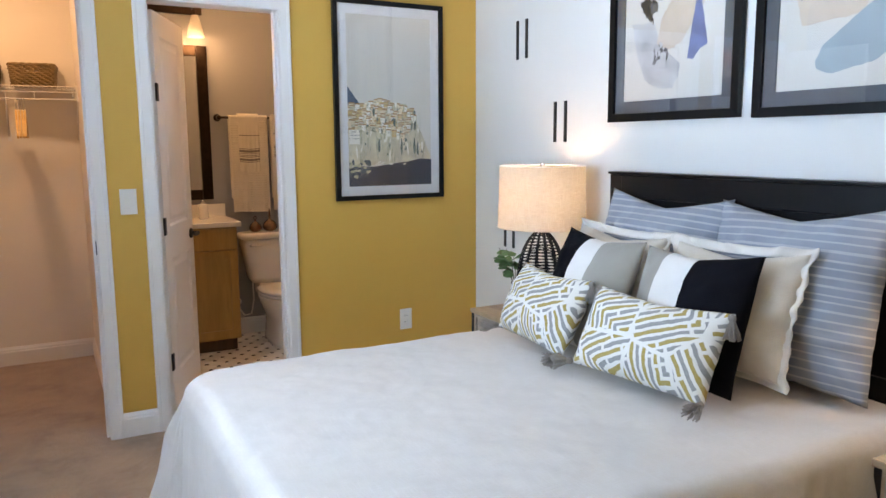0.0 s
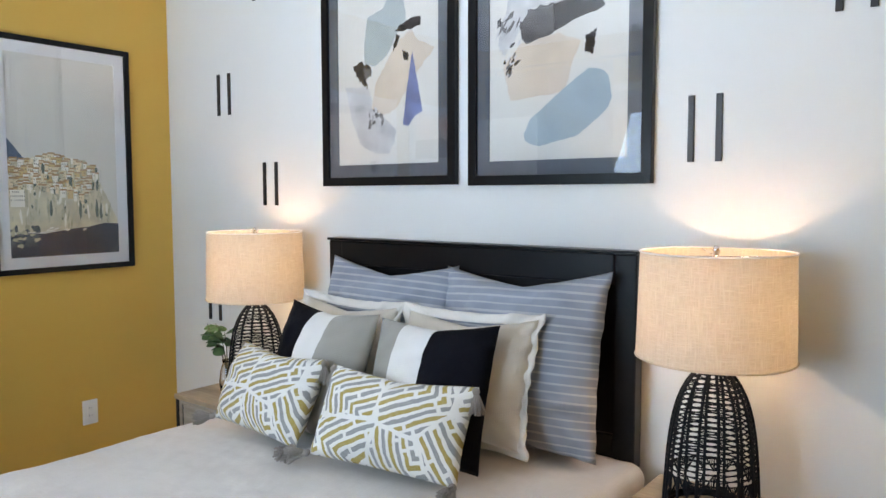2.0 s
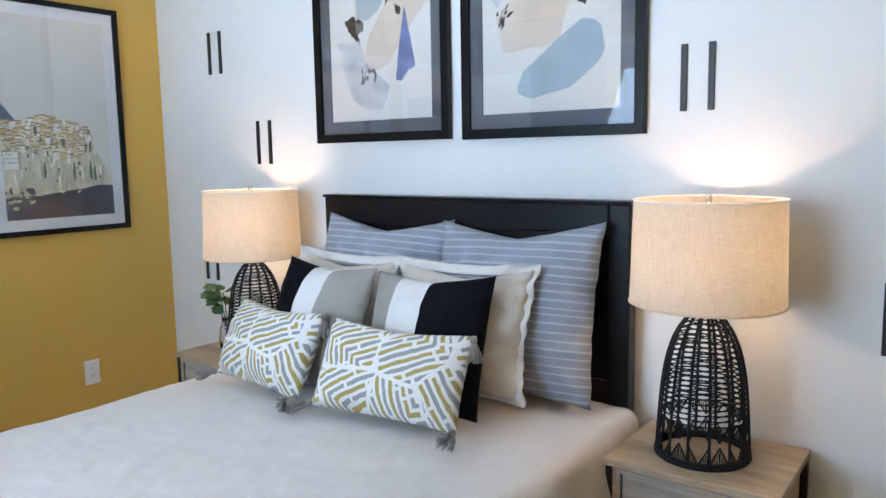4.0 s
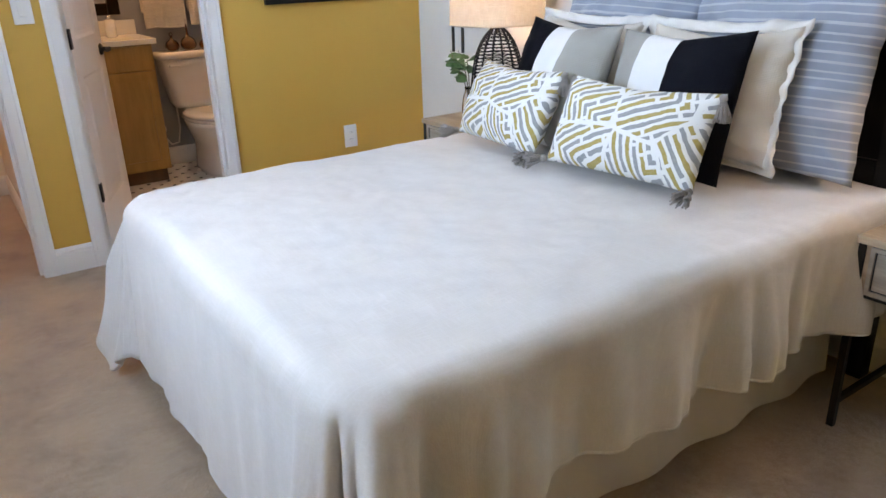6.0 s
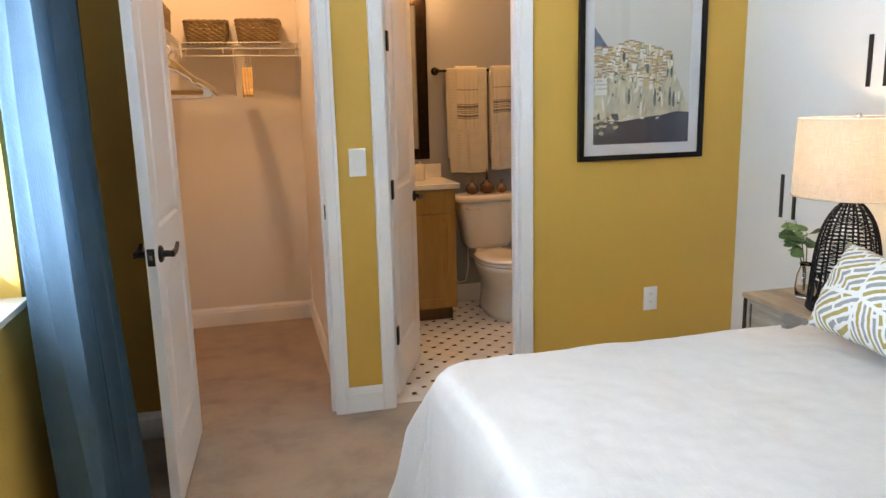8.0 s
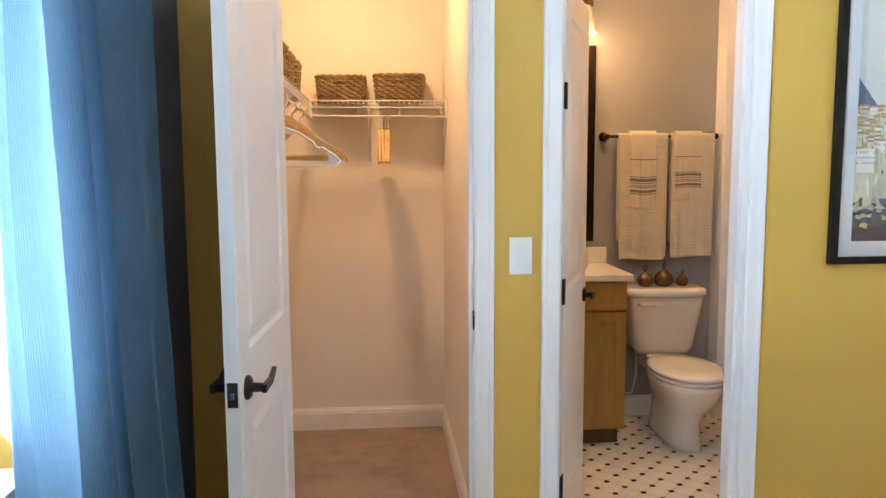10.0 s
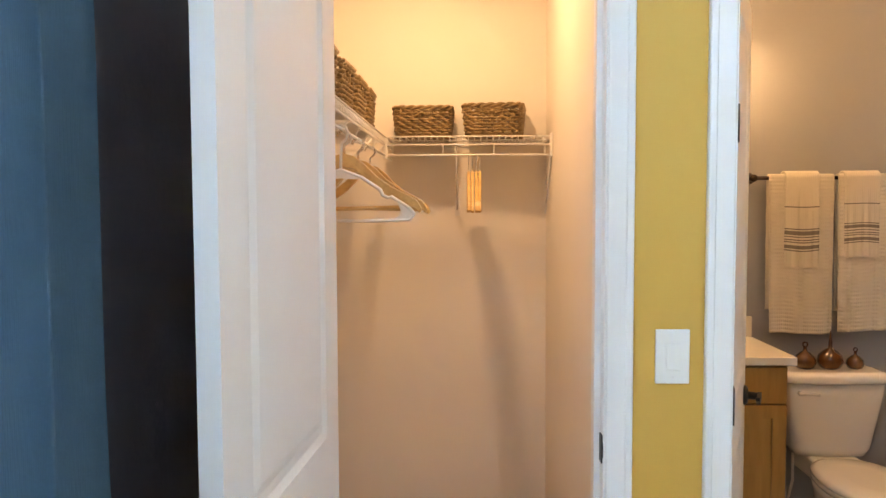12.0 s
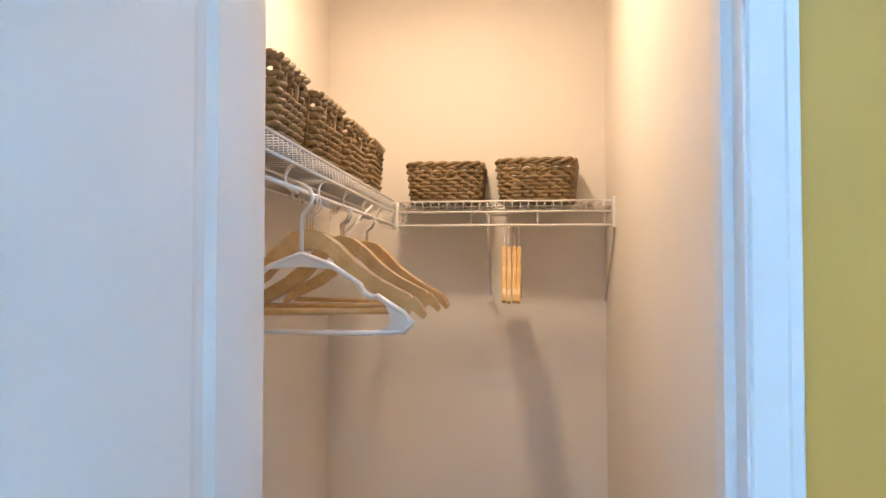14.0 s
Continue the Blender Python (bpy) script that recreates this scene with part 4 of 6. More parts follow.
def cage_lamp(at, label):
    o = thing("table_lamp", at, label, "lamp", "table lamps beside the bed")
    ribs = 14
    base = B()
    for z in (0.006, 0.016):
        tube(base, [((bell_r(z) + 0.002) * math.cos(a), (bell_r(z) + 0.002) * math.sin(a), z) for a in [2 * math.pi * i / 56 for i in range(56)]], 0.0065, 6, closed=True)
    part("base_ring", base, ROPE, o, local=True)
    for i in range(ribs):
        a = 2 * math.pi * i / ribs
        rb = B()
        for off in (-0.018, 0.018):
            pts = []
            for k in range(17):
                z = 0.43 * k / 16
                r = bell_r(z) + 0.0025
                b = a + off * (0.128 / max(r, 0.03)) * 0.35
                pts.append((r * math.cos(b), r * math.sin(b), z))
            tube(rb, pts, 0.0034, 6)
        part("rib", rb, ROPE, o, local=True)
    lac = B()
    rows = 38
    for i in range(ribs):
        a0, a1 = 2 * math.pi * i / ribs, 2 * math.pi * (i + 1) / ribs
        for k in range(rows):
            z = 0.125 + 0.292 * k / rows
            z2 = z + (0.009 if k % 2 else -0.003)
            pts = []
            for q in range(4):
                f = q / 3
                zz = z + (z2 - z) * f
                b = a0 + (a1 - a0) * f
                pts.append((bell_r(zz) * math.cos(b), bell_r(zz) * math.sin(b), zz))
            tube(lac, pts, 0.0021, 4, cap=False)
        # diamonds at the foot, filled with slanting cords
        mid = (a0 + a1) / 2
        for s in (-1, 1):
            for k in range(5):
                f0 = k / 5
                b0 = mid + s * (a1 - a0) / 2 * f0
                for zz0, zz1 in ((0.014, 0.014 + 0.05 * (f0 if i % 2 else 1 - f0)), (0.125, 0.125 - 0.045 * (f0 if i % 2 else 1 - f0))):
                    tube(lac, [(bell_r(zz0) * math.cos(b0), bell_r(zz0) * math.sin(b0), zz0), (bell_r(zz1) * math.cos(b0 + s * 0.02), bell_r(zz1) * math.sin(b0 + s * 0.02), zz1)], 0.0017, 4, cap=False)
            tube(lac, [(bell_r(z) * math.cos(mid + s * (a1 - a0) / 2 * f), bell_r(z) * math.sin(mid + s * (a1 - a0) / 2 * f), z) for f, z in (((0, 0.066), (1, 0.016)) if i % 2 == 0 else ((0, 0.016), (1, 0.066)))], 0.0024, 5)
            tube(lac, [(bell_r(z) * math.cos(mid + s * (a1 - a0) / 2 * f), bell_r(z) * math.sin(mid + s * (a1 - a0) / 2 * f), z) for f, z in (((0, 0.08), (1, 0.125)) if i % 2 == 0 else ((0, 0.125), (1, 0.08)))], 0.0024, 5)
    part("cord_lacing", lac, ROPE, o, "black cords laced between the ribs", local=True)
    part("cap", lathe(B(), [(0.030, 0.427), (0.030, 0.436), (0.014, 0.442), (0.010, 0.46)], 0, 0, 24), CHROME, o, "bright metal cap", local=True)
    part("pole", lathe(B(), [(0.006, 0.41), (0.006, 0.545)], 0, 0, 12), CHROME, o, local=True)
    part("socket", lathe(B(), [(0.017, 0.50), (0.019, 0.51), (0.019, 0.555), (0.014, 0.565)], 0, 0, 20), BLACK_METAL, o, local=True)
    part("bulb", lathe(B(), [(0.013, 0.56), (0.016, 0.575), (0.029, 0.61), (0.030, 0.63), (0.022, 0.652), (0.006, 0.660)], 0, 0, 20), BULB, o, "lit bulb", local=True)
    r0, r1, z0, z1 = 0.213, 0.205, 0.452, 0.745
    sh = B()
    lathe(sh, [(r0 + (r1 - r0) * k / 8, z0 + (z1 - z0) * k / 8) for k in range(9)], 0, 0, 72, cap=False)
    shd = part("shade", sh, SHADE, o, "oatmeal linen drum shade", local=True)
    for r, z in ((r0, z0), (r1, z1)):
        tr = B()
        tube(tr, [((r + 0.0005) * math.cos(a), (r + 0.0005) * math.sin(a), z) for a in [2 * math.pi * i / 72 for i in range(72)]], 0.0026, 6, closed=True)
        part("rim", tr, SHADE_IN if z == z1 else SHADE, shd, "bound rim", local=True)
    sp = B()
    for k in range(3):
        a = 2 * math.pi * k / 3 + 0.5
        tube(sp, [(0.008 * math.cos(a), 0.008 * math.sin(a), z1 - 0.012), (r1 * math.cos(a), r1 * math.sin(a), z1 - 0.004)], 0.0016, 5)
    for s in (-1, 1):
        tube(sp, [(s * 0.018, 0, 0.55), (s * 0.052, 0, 0.60), (s * 0.055, 0, 0.66), (s * 0.012, 0, z1 - 0.016)], 0.0016, 5)
    part("harp", sp, CHROME, o, local=True)
    part("finial", lathe(B(), [(0.003, z1 - 0.014), (0.009, z1 - 0.004), (0.011, z1 + 0.006), (0.008, z1 + 0.015), (0.002, z1 + 0.018)], 0, 0, 16), CHROME, o, "bright ball finial", local=True)
    return o


lampR = cage_lamp((-0.23, -2.99, 0.60), "black corded cage lamp with a linen drum shade, switched on")
copy_thing(lampR, pose(-0.23, -0.995, 0.60, 0, 0, 13))

# a sprig of eucalyptus in a small glass beside the far lamp
vs = thing("plant_vase", (-0.245, -0.80, 0.60), "eucalyptus sprig in a small clear glass vase", "plant")
part("vase", lathe(B(), [(0.028, 0.0), (0.036, 0.01), (0.040, 0.05), (0.034, 0.10), (0.022, 0.135), (0.026, 0.15), (0.023, 0.149), (0.019, 0.135), (0.031, 0.10), (0.036, 0.05), (0.03, 0.012)], 0, 0, 28), VASE_GLASS, vs, "clear rounded glass", local=True)
rnd = random.Random(12)
stems, leaves = B(), []
for k in range(4):
    a = rnd.uniform(1.0, 4.4)
    sp = rnd.uniform(0.05, 0.10)
    pts = [Vector((0.004 * math.cos(a), 0.004 * math.sin(a), 0.03))] + [Vector((sp * f * f * math.cos(a), sp * f * f * math.sin(a), 0.03 + rnd.uniform(0.25, 0.31) * f)) for f in (0.35, 0.6, 0.8, 1.0)]
    tube(stems, pts, [0.003, 0.0026, 0.0022, 0.0018, 0.0014], 6)
    for f in (0.6, 0.72, 0.85, 0.98):
        i = min(3, int(f * 4.2))
        p = pts[i].lerp(pts[min(i + 1, 4)], (f * 4.2) % 1)
        for s in (-1, 1):
            leaves.append((p, a + s * 1.4 + rnd.uniform(-0.5, 0.5), rnd.uniform(0.022, 0.033)))
part("stem", stems, STEM, vs, local=True)
for p, a, r in leaves:
    lf = B()
    tilt = rnd.uniform(-0.6, 0.7)
    c = [Vector((r * (1 + math.cos(q)), r * 0.95 * math.sin(q), 0.15 * r * math.cos(2 * q))) for q in [2 * math.pi * i / 10 for i in range(10)]]
    m = Matrix.Rotation(a, 3, "Z") @ Matrix.Rotation(tilt, 3, "Y")
    vts = [lf.verts.new(p + m @ v) for v in c]
    mid = lf.verts.new(p + m @ Vector((r, 0, -0.12 * r)))
    for i in range(10):
        lf.faces.new((mid, vts[i], vts[(i + 1) % 10])).smooth = True
    part("leaf", lf, LEAF, vs, local=True)


# ---- pictures and wall strips ----
def blob(rnd, cu, cv, ru, rv, turn=0.0, jag=0.18, n=26):
    ph = rnd.uniform(0, 50)
    pts = []
    for i in range(n):
        a = 2 * math.pi * i / n
        k = 1 + jag * noise.noise((math.cos(a) * 1.6 + ph, math.sin(a) * 1.6, 0)) * 2 + jag * 0.4 * rnd.uniform(-1, 1)
        u, v = ru * k * math.cos(a), rv * k * math.sin(a)
        pts.append((cu + u * math.cos(turn) - v * math.sin(turn), cv + u * math.sin(turn) + v * math.cos(turn)))
    return pts


def framed(name, m, w, h, label, frame_w, mount_w, mount_mat, art, art_mats, group=""):
    """A framed picture in its own frame: u across, v up, depth towards the room. art: (material, outline) in a 0..1 square."""
    o = thing(name, (0, 0, 0), label, "picture", group)
    o.matrix_world = m
    fr = B()
    f = frame_w
    for side in (((0, 0), (w, 0), (w - f, f), (f, f)), ((w, h), (0, h), (f, h - f), (w - f, h - f)), ((0, h), (0, 0), (f, f), (f, h - f)), ((w, 0), (w, h), (w - f, h - f), (w - f, f))):
        prism(fr, side, "z", 0.003, 0.030, 0.0022)
    part("frame", fr, BLACK_WOOD, o, "black frame", local=True)
    mo = B()
    f, k = frame_w - 0.002, frame_w + mount_w
    for a in ((f, f, w - f, k), (f, h - k, w - f, h - f), (f, k, k, h - k), (w - k, k, w - f, h - k)):
        box(mo, a[0], a[1], 0.012, a[2], a[3], 0.016)
    part("mount", mo, mount_mat, o, "mount board", local=True)
    pr = B()
    pw, ph = w - 2 * k, h - 2 * k
    box(pr, k - 0.004, k - 0.004, 0.008, w - k + 0.004, h - k + 0.004, 0.0115)
    for i, (mi, pts) in enumerate(art):
        z = 0.0117 + 0.0000045 * i
        vts = [pr.verts.new((k + min(1, max(0, u)) * pw, k + min(1, max(0, v)) * ph, z)) for u, v in pts]
        try:
            pr.faces.new(vts).material_index = mi
        except ValueError:
            pass
    bmesh.ops.triangulate(pr, faces=[f for f in pr.faces if len(f.verts) > 4])
    for f in pr.faces:
        if f.normal.z < 0 and f.calc_center_median().z > 0.01165:
            f.normal_flip()
    part("print", pr, art_mats, o, "printed art", local=True)
    gl = part("glass", box(B(), frame_w - 0.002, frame_w - 0.002, 0.020, w - frame_w + 0.002, h - frame_w + 0.002, 0.022), PANE, o, local=True)
    gl.visible_shadow = False
    part("backing", box(B(), frame_w - 0.002, frame_w - 0.002, 0.0035, w - frame_w + 0.002, h - frame_w + 0.002, 0.0075), MAT_WHITE, o, local=True)
    return o


def ink(name, color, vary=0.25, scale=14.0):
    return surface(name, color, 0.85, vary, scale, 260, 0.05, 0.0003)


rnd = random.Random(21)
SKY_INK, CLIFF, CLIFF2, HOUSE1, HOUSE2, HOUSE3, ROOF, SHRUB, SEA, ROCK, DARK, HILL = (
    ink("print_pale_sky", (0.72, 0.68, 0.60), 0.08, 2.0), ink("print_cliff", (0.66, 0.585, 0.41), 0.28, 14), ink("print_cliff_shade", (0.50, 0.455, 0.305), 0.35, 30),
    ink("print_cream_house", (0.80, 0.66, 0.44), 0.15), ink("print_ochre_house", (0.68, 0.47, 0.22), 0.15), ink("print_pale_house", (0.88, 0.83, 0.72), 0.1),
    ink("print_roof", (0.50, 0.29, 0.15), 0.2), ink("print_shrub", (0.13, 0.16, 0.12), 0.4, 40), ink("print_sea", (0.040, 0.05, 0.075), 0.3, 10),
    ink("print_rock", (0.10, 0.12, 0.13), 0.4, 40), ink("print_window", (0.20, 0.16, 0.125), 0.2), ink("print_far_hill", (0.12, 0.16, 0.21), 0.25, 20))
art = []


def ridge(u):
    """The headland's top edge across the print."""
    return 0.48 + 0.035 * math.exp(-((u - 0.38) / 0.2) ** 2) - 1.5 * max(0, u - 0.70) ** 1.3


art.append((11, [(0, 0.36)] + [(0.01 * i, 0.585 - 0.007 * i + 0.006 * rnd.random()) for i in range(16)] + [(0.18, 0.36)]))
art.append((1, [(0, 0.12), (0, 0.40)] + [(u, ridge(u) + rnd.uniform(-0.006, 0.006)) for u in [i / 60 for i in range(60)]] + [(0.995, 0.18), (0.99, 0.15), (0.55, 0.13)]))
# the bare cliff: steep pale faces with narrow shaded clefts and a little scrub
for i in range(90):
    u = rnd.uniform(0.02, 0.93)
    v = rnd.uniform(0.16, max(0.17, min(0.36, ridge(u) - 0.03)))
    r = rnd.uniform(0.008, 0.022)
    art.append((rnd.choice((2, 2, 1, 5)), blob(rnd, u, v, r * 0.6, r * rnd.uniform(1.2, 2.6), rnd.uniform(-0.45, 0.25), 0.35, 10)))
for i in range(14):
    u = rnd.uniform(0.05, 0.92)
    art.append((7, blob(rnd, u, rnd.uniform(0.17, max(0.18, ridge(u) - 0.04)), rnd.uniform(0.006, 0.016), rnd.uniform(0.005, 0.012), 0, 0.4, 9)))


def town_house(u, v, w, h, wall_ink, roofed):
    """One flat-fronted house of the print, its top at v: a wall, a shaded end, a roof and rows of windows."""
    art.append((wall_ink, [(u, v - h), (u + w, v - h), (u + w, v), (u, v)]))
    art.append((2, [(u + w * 0.82, v - h), (u + w, v - h), (u + w, v), (u + w * 0.82, v)]))
    if roofed:
        art.append((6, [(u - 0.002, v), (u + w + 0.002, v), (u + w * 0.94, v + 0.008), (u + 0.004, v + 0.008)]))
    for a in range(max(1, int(w / 0.017))):
        for b in range(max(1, int(h / 0.022))):
            if rnd.random() < 0.75:
                x, y = u + 0.006 + a * 0.016, v - 0.008 - b * 0.02
                art.append((10, [(x, y - 0.008), (x + 0.0055, y - 0.008), (x + 0.0055, y), (x, y)]))


rows = 11
for r in range(rows):
    u = rnd.uniform(-0.02, 0.01)
    while u < 0.80 - 0.012 * r:
        top = ridge(u)
        lo = 0.335 + 0.03 * math.sin(u * 7)
        w, h = rnd.uniform(0.03, 0.07), rnd.uniform(0.026, 0.045)
        v = top - (top - lo) * r / (rows - 1) + rnd.uniform(-0.008, 0.008)
        if u + w < 0.86 and rnd.random() < 0.9:
            town_house(u, v, w, h, rnd.choice((3, 3, 4, 5, 5, 1)), rnd.random() < 0.6)
        if rnd.random() < 0.14:
            art.append((7, blob(rnd, u + w, v - h * 0.7, 0.016, 0.013, 0, 0.3, 9)))
        u += w * rnd.uniform(0.75, 1.15)
town_house(0.01, 0.335, 0.15, 0.085, 5, False)
for u, v in ((0.63, 0.24), (0.80, 0.36), (0.83, 0.22), (0.55, 0.38), (0.36, 0.24), (0.79, 0.23), (0.3, 0.44)):
    art.append((7, blob(rnd, u, v, 0.014, 0.045 if v < 0.25 else 0.028, 0, 0.2, 14)))
art.append((8, [(0, 0), (1, 0), (1, 0.155), (0.86, 0.16), (0.7, 0.142), (0.55, 0.135), (0.3, 0.115), (0.12, 0.12), (0, 0.11)]))
for i in range(40):
    u = rnd.uniform(0, 0.24)
    art.append((rnd.choice((9, 9, 2)), blob(rnd, u, rnd.uniform(0.05, 0.15), rnd.uniform(0.01, 0.035), rnd.uniform(0.006, 0.018), 0, 0.3, 9)))
for i in range(10):
    art.append((5, blob(rnd, 0.25 + 0.45 * rnd.random(), 0.128 + 0.02 * rnd.random(), 0.02, 0.004, 0.1, 0.3, 8)))
framed("coast_picture", Matrix.Translation((-0.912, -0.0, 1.141)) @ Matrix(((1, 0, 0), (0, 0, -1), (0, 1, 0))).to_4x4(), 0.672, 1.095, "black-framed print of a hillside coastal town above dark sea", 0.026, 0.052, MAT_WHITE, art,
       [SKY_INK, CLIFF, CLIFF2, HOUSE1, HOUSE2, HOUSE3, ROOF, SHRUB, SEA, ROCK, DARK, HILL])

SAGE, SAND, INDIGO, SOOT, SMOKE, MIST, STEEL = (ink("wash_sage", (0.34, 0.37, 0.35), 0.12, 9), ink("wash_sand", (0.58, 0.46, 0.36), 0.14, 8), ink("wash_indigo", (0.13, 0.16, 0.29), 0.4, 18),
    ink("wash_soot", (0.020, 0.014, 0.012), 0.5, 20), ink("wash_smoke", (0.11, 0.095, 0.09), 0.6, 16), ink("wash_mist", (0.47, 0.45, 0.43), 0.34, 11), ink("wash_steel_blue", (0.30, 0.37, 0.385), 0.12, 8))
ART_MATS = [PAPER, SAGE, SAND, INDIGO, SOOT, SMOKE, MIST, STEEL]
EAST = Matrix(((0, 0, -1), (-1, 0, 0), (0, 1, 0))).to_4x4()
rnd = random.Random(33)


def rough_edge(pts, amp=0.006):
    """The same outline with its sides broken into small torn steps."""
    out = []
    for a, b in zip(pts, pts[1:] + pts[:1]):
        for k in range(7):
            f = k / 7
            out.append((a[0] + (b[0] - a[0]) * f + rnd.uniform(-amp, amp) * (k > 0), a[1] + (b[1] - a[1]) * f + rnd.uniform(-amp, amp) * (k > 0)))
    return out


art1 = [(6, rough_edge([(0.07, 0.43), (0.33, 0.41), (0.36, 0.32), (0.60, 0.18), (0.585, 0.117), (0.51, 0.055), (0.37, 0.06), (0.22, 0.117), (0.15, 0.23)], 0.008)),
        (1, rough_edge([(0.28, 0.54), (0.28, 0.66), (0.32, 0.79), (0.48, 0.82), (0.52, 0.87), (0.67, 0.87), (0.70, 0.74), (0.60, 0.66), (0.51, 0.57), (0.39, 0.52)])),
        (2, rough_edge([(0.745, 0.69), (0.80, 0.63), (0.965, 0.58), (0.80, 0.46), (0.60, 0.29), (0.48, 0.26), (0.35, 0.30), (0.39, 0.43), (0.51, 0.54), (0.60, 0.62)])),
        (4, rough_edge([(0.16, 0.54), (0.23, 0.555), (0.35, 0.52), (0.30, 0.485), (0.31, 0.41), (0.26, 0.43), (0.19, 0.485)], 0.01)),
        (5, rough_edge([(0.27, 0.52), (0.35, 0.515), (0.34, 0.47), (0.28, 0.465)], 0.01)),
        (4, rough_edge([(0.58, 0.69), (0.70, 0.735), (0.84, 0.74), (0.83, 0.695), (0.66, 0.682)], 0.008)),
        (4, rough_edge([(0.60, 0.67), (0.64, 0.66), (0.59, 0.60), (0.57, 0.59)], 0.006)),
        (4, rough_edge([(0.66, 0.59), (0.72, 0.56), (0.72, 0.53), (0.68, 0.53)], 0.006)),
        (3, rough_edge([(0.755, 0.57), (0.80, 0.43), (0.85, 0.265), (0.775, 0.24), (0.716, 0.195), (0.664, 0.20), (0.70, 0.38)], 0.004))]
for i in range(26):
    art1.append((rnd.choice((5, 6, 6)), blob(rnd, 0.38 + rnd.gauss(0, 0.05), 0.24 + rnd.gauss(0, 0.03), rnd.uniform(0.006, 0.03), rnd.uniform(0.004, 0.014), rnd.uniform(0, 3), 0.4, 9)))
art2 = [(6, rough_edge([(0.06, 0.54), (0.12, 0.67), (0.21, 0.84), (0.30, 0.92), (0.60, 0.95), (0.80, 0.84), (0.82, 0.71), (0.30, 0.68), (0.24, 0.60), (0.12, 0.48)], 0.01)),
        (2, rough_edge([(0.24, 0.535), (0.52, 0.56), (0.68, 0.51), (0.63, 0.43), (0.57, 0.295), (0.165, 0.28), (0.105, 0.435), (0.165, 0.48)], 0.005)),
        (4, rough_edge([(0.485, 0.69), (0.80, 0.715), (0.84, 0.645), (0.47, 0.565)], 0.007)),
        (5, rough_edge([(0.235, 0.62), (0.31, 0.685), (0.49, 0.695), (0.485, 0.56), (0.29, 0.53), (0.25, 0.56)], 0.008)),
        (3, rough_edge([(0.68, 0.84), (0.70, 0.93), (0.92, 0.93), (0.89, 0.84), (0.83, 0.78), (0.75, 0.72), (0.70, 0.75)], 0.006)),
        (4, rough_edge([(0.71, 0.52), (0.79, 0.56), (0.78, 0.50), (0.757, 0.445), (0.71, 0.465)], 0.01)),
        (7, rough_edge([(0.27, 0.12), (0.315, 0.185), (0.506, 0.285), (0.66, 0.36), (0.74, 0.39), (0.82, 0.38), (0.87, 0.35), (0.895, 0.26), (0.87, 0.215), (0.80, 0.17), (0.655, 0.10), (0.50, 0.077), (0.38, 0.0625), (0.315, 0.075), (0.28, 0.09)], 0.003))]
for i in range(44):
    art2.append((rnd.choice((4, 5, 6)), blob(rnd, 0.14 + rnd.gauss(0, 0.05), rnd.choice((0.62, 0.45)) + rnd.gauss(0, 0.035), rnd.uniform(0.006, 0.035), rnd.uniform(0.003, 0.010), rnd.uniform(0.2, 1.2), 0.4, 9)))
AB = "abstract pictures above the bed"
framed("abstract_picture", Matrix.Translation((0, -1.219, 1.545)) @ EAST, 0.723, 0.95, "black-framed abstract of sand, sage and indigo shapes", 0.036, 0.052, MAT_GREY, art1, ART_MATS, AB)
framed("abstract_picture", Matrix.Translation((0, -2.003, 1.54)) @ EAST, 0.716, 0.95, "black-framed abstract with a steel-blue oval shape", 0.036, 0.052, MAT_GREY, art2, ART_MATS, AB)

# pairs of thin black strips scattered over the white wall
st = thing("wall_strips", (0, -0.495, 1.906), "pair of slim black strips on the white wall", "wall decor", "strip pairs on the wall")
for y in (-0.0, 0.085):
    part("strip", box(B(), -0.007, y - 0.010, 0.0, -0.0005, y + 0.010, 0.205, 0.0015), STRIP_BLACK, st, local=True)
for y, z in ((-0.875, 1.458), (-0.418, 0.860), (-0.82, 2.43), (-2.92, 1.605), (-3.32, 2.005), (-3.50, 0.905)):
    copy_thing(st, pose(0, y, z))
st.location = (0, -0.53, 1.906)


# ---- switch and outlet ----
def wall_plate(name, at, label, category, rocker):
    o = thing(name, at, label, category)
    part("plate", box(B(), -0.0385, -0.006, -0.062, 0.0385, -0.0005, 0.062, 0.0025), SWITCH, o, local=True)
    if rocker:
        rk = B()
        box(rk, -0.0175, -0.0075, -0.034, 0.0175, -0.0062, 0.034, 0.0008)
        part("bezel", rk, SWITCH, o, local=True)
        rr = B()
        prism(rr, [(-0.0078, -0.031), (-0.0115, -0.029), (-0.0085, 0.029), (-0.0078, 0.031)], "x", -0.0150, 0.0150)
        part("rocker", rr, SWITCH, o, local=True)
        scr = ((0, 0.049), (0, -0.049))
    else:
        for z in (0.019, -0.019):
            s = part("socket", box(B(), -0.0165, -0.0078, z - 0.0145, 0.0165, -0.0062, z + 0.0145, 0.004), SWITCH, o, local=True)
            sl = B()
            for dx, hh in ((-0.0065, 0.0045), (0.0065, 0.0038)):
                box(sl, dx - 0.0011, -0.0081, z + 0.003 - hh, dx + 0.0011, -0.0077, z + 0.003 + hh)
            lathe(sl, [(0.0022, -0.0004), (0.0022, 0.0)], 0, 0, 10)
            bmesh.ops.translate(sl, verts=sl.verts[-20:], vec=(0, -0.0079, z - 0.008))
            part("slots", sl, SLOT, s, local=True)
        scr = ((0, 0.0),)
    for x, z in scr:
        part("screw", box(B(), x - 0.0025, -0.0072, z - 0.0025, x + 0.0025, -0.006, z + 0.0025, 0.001), SWITCH, o, local=True)


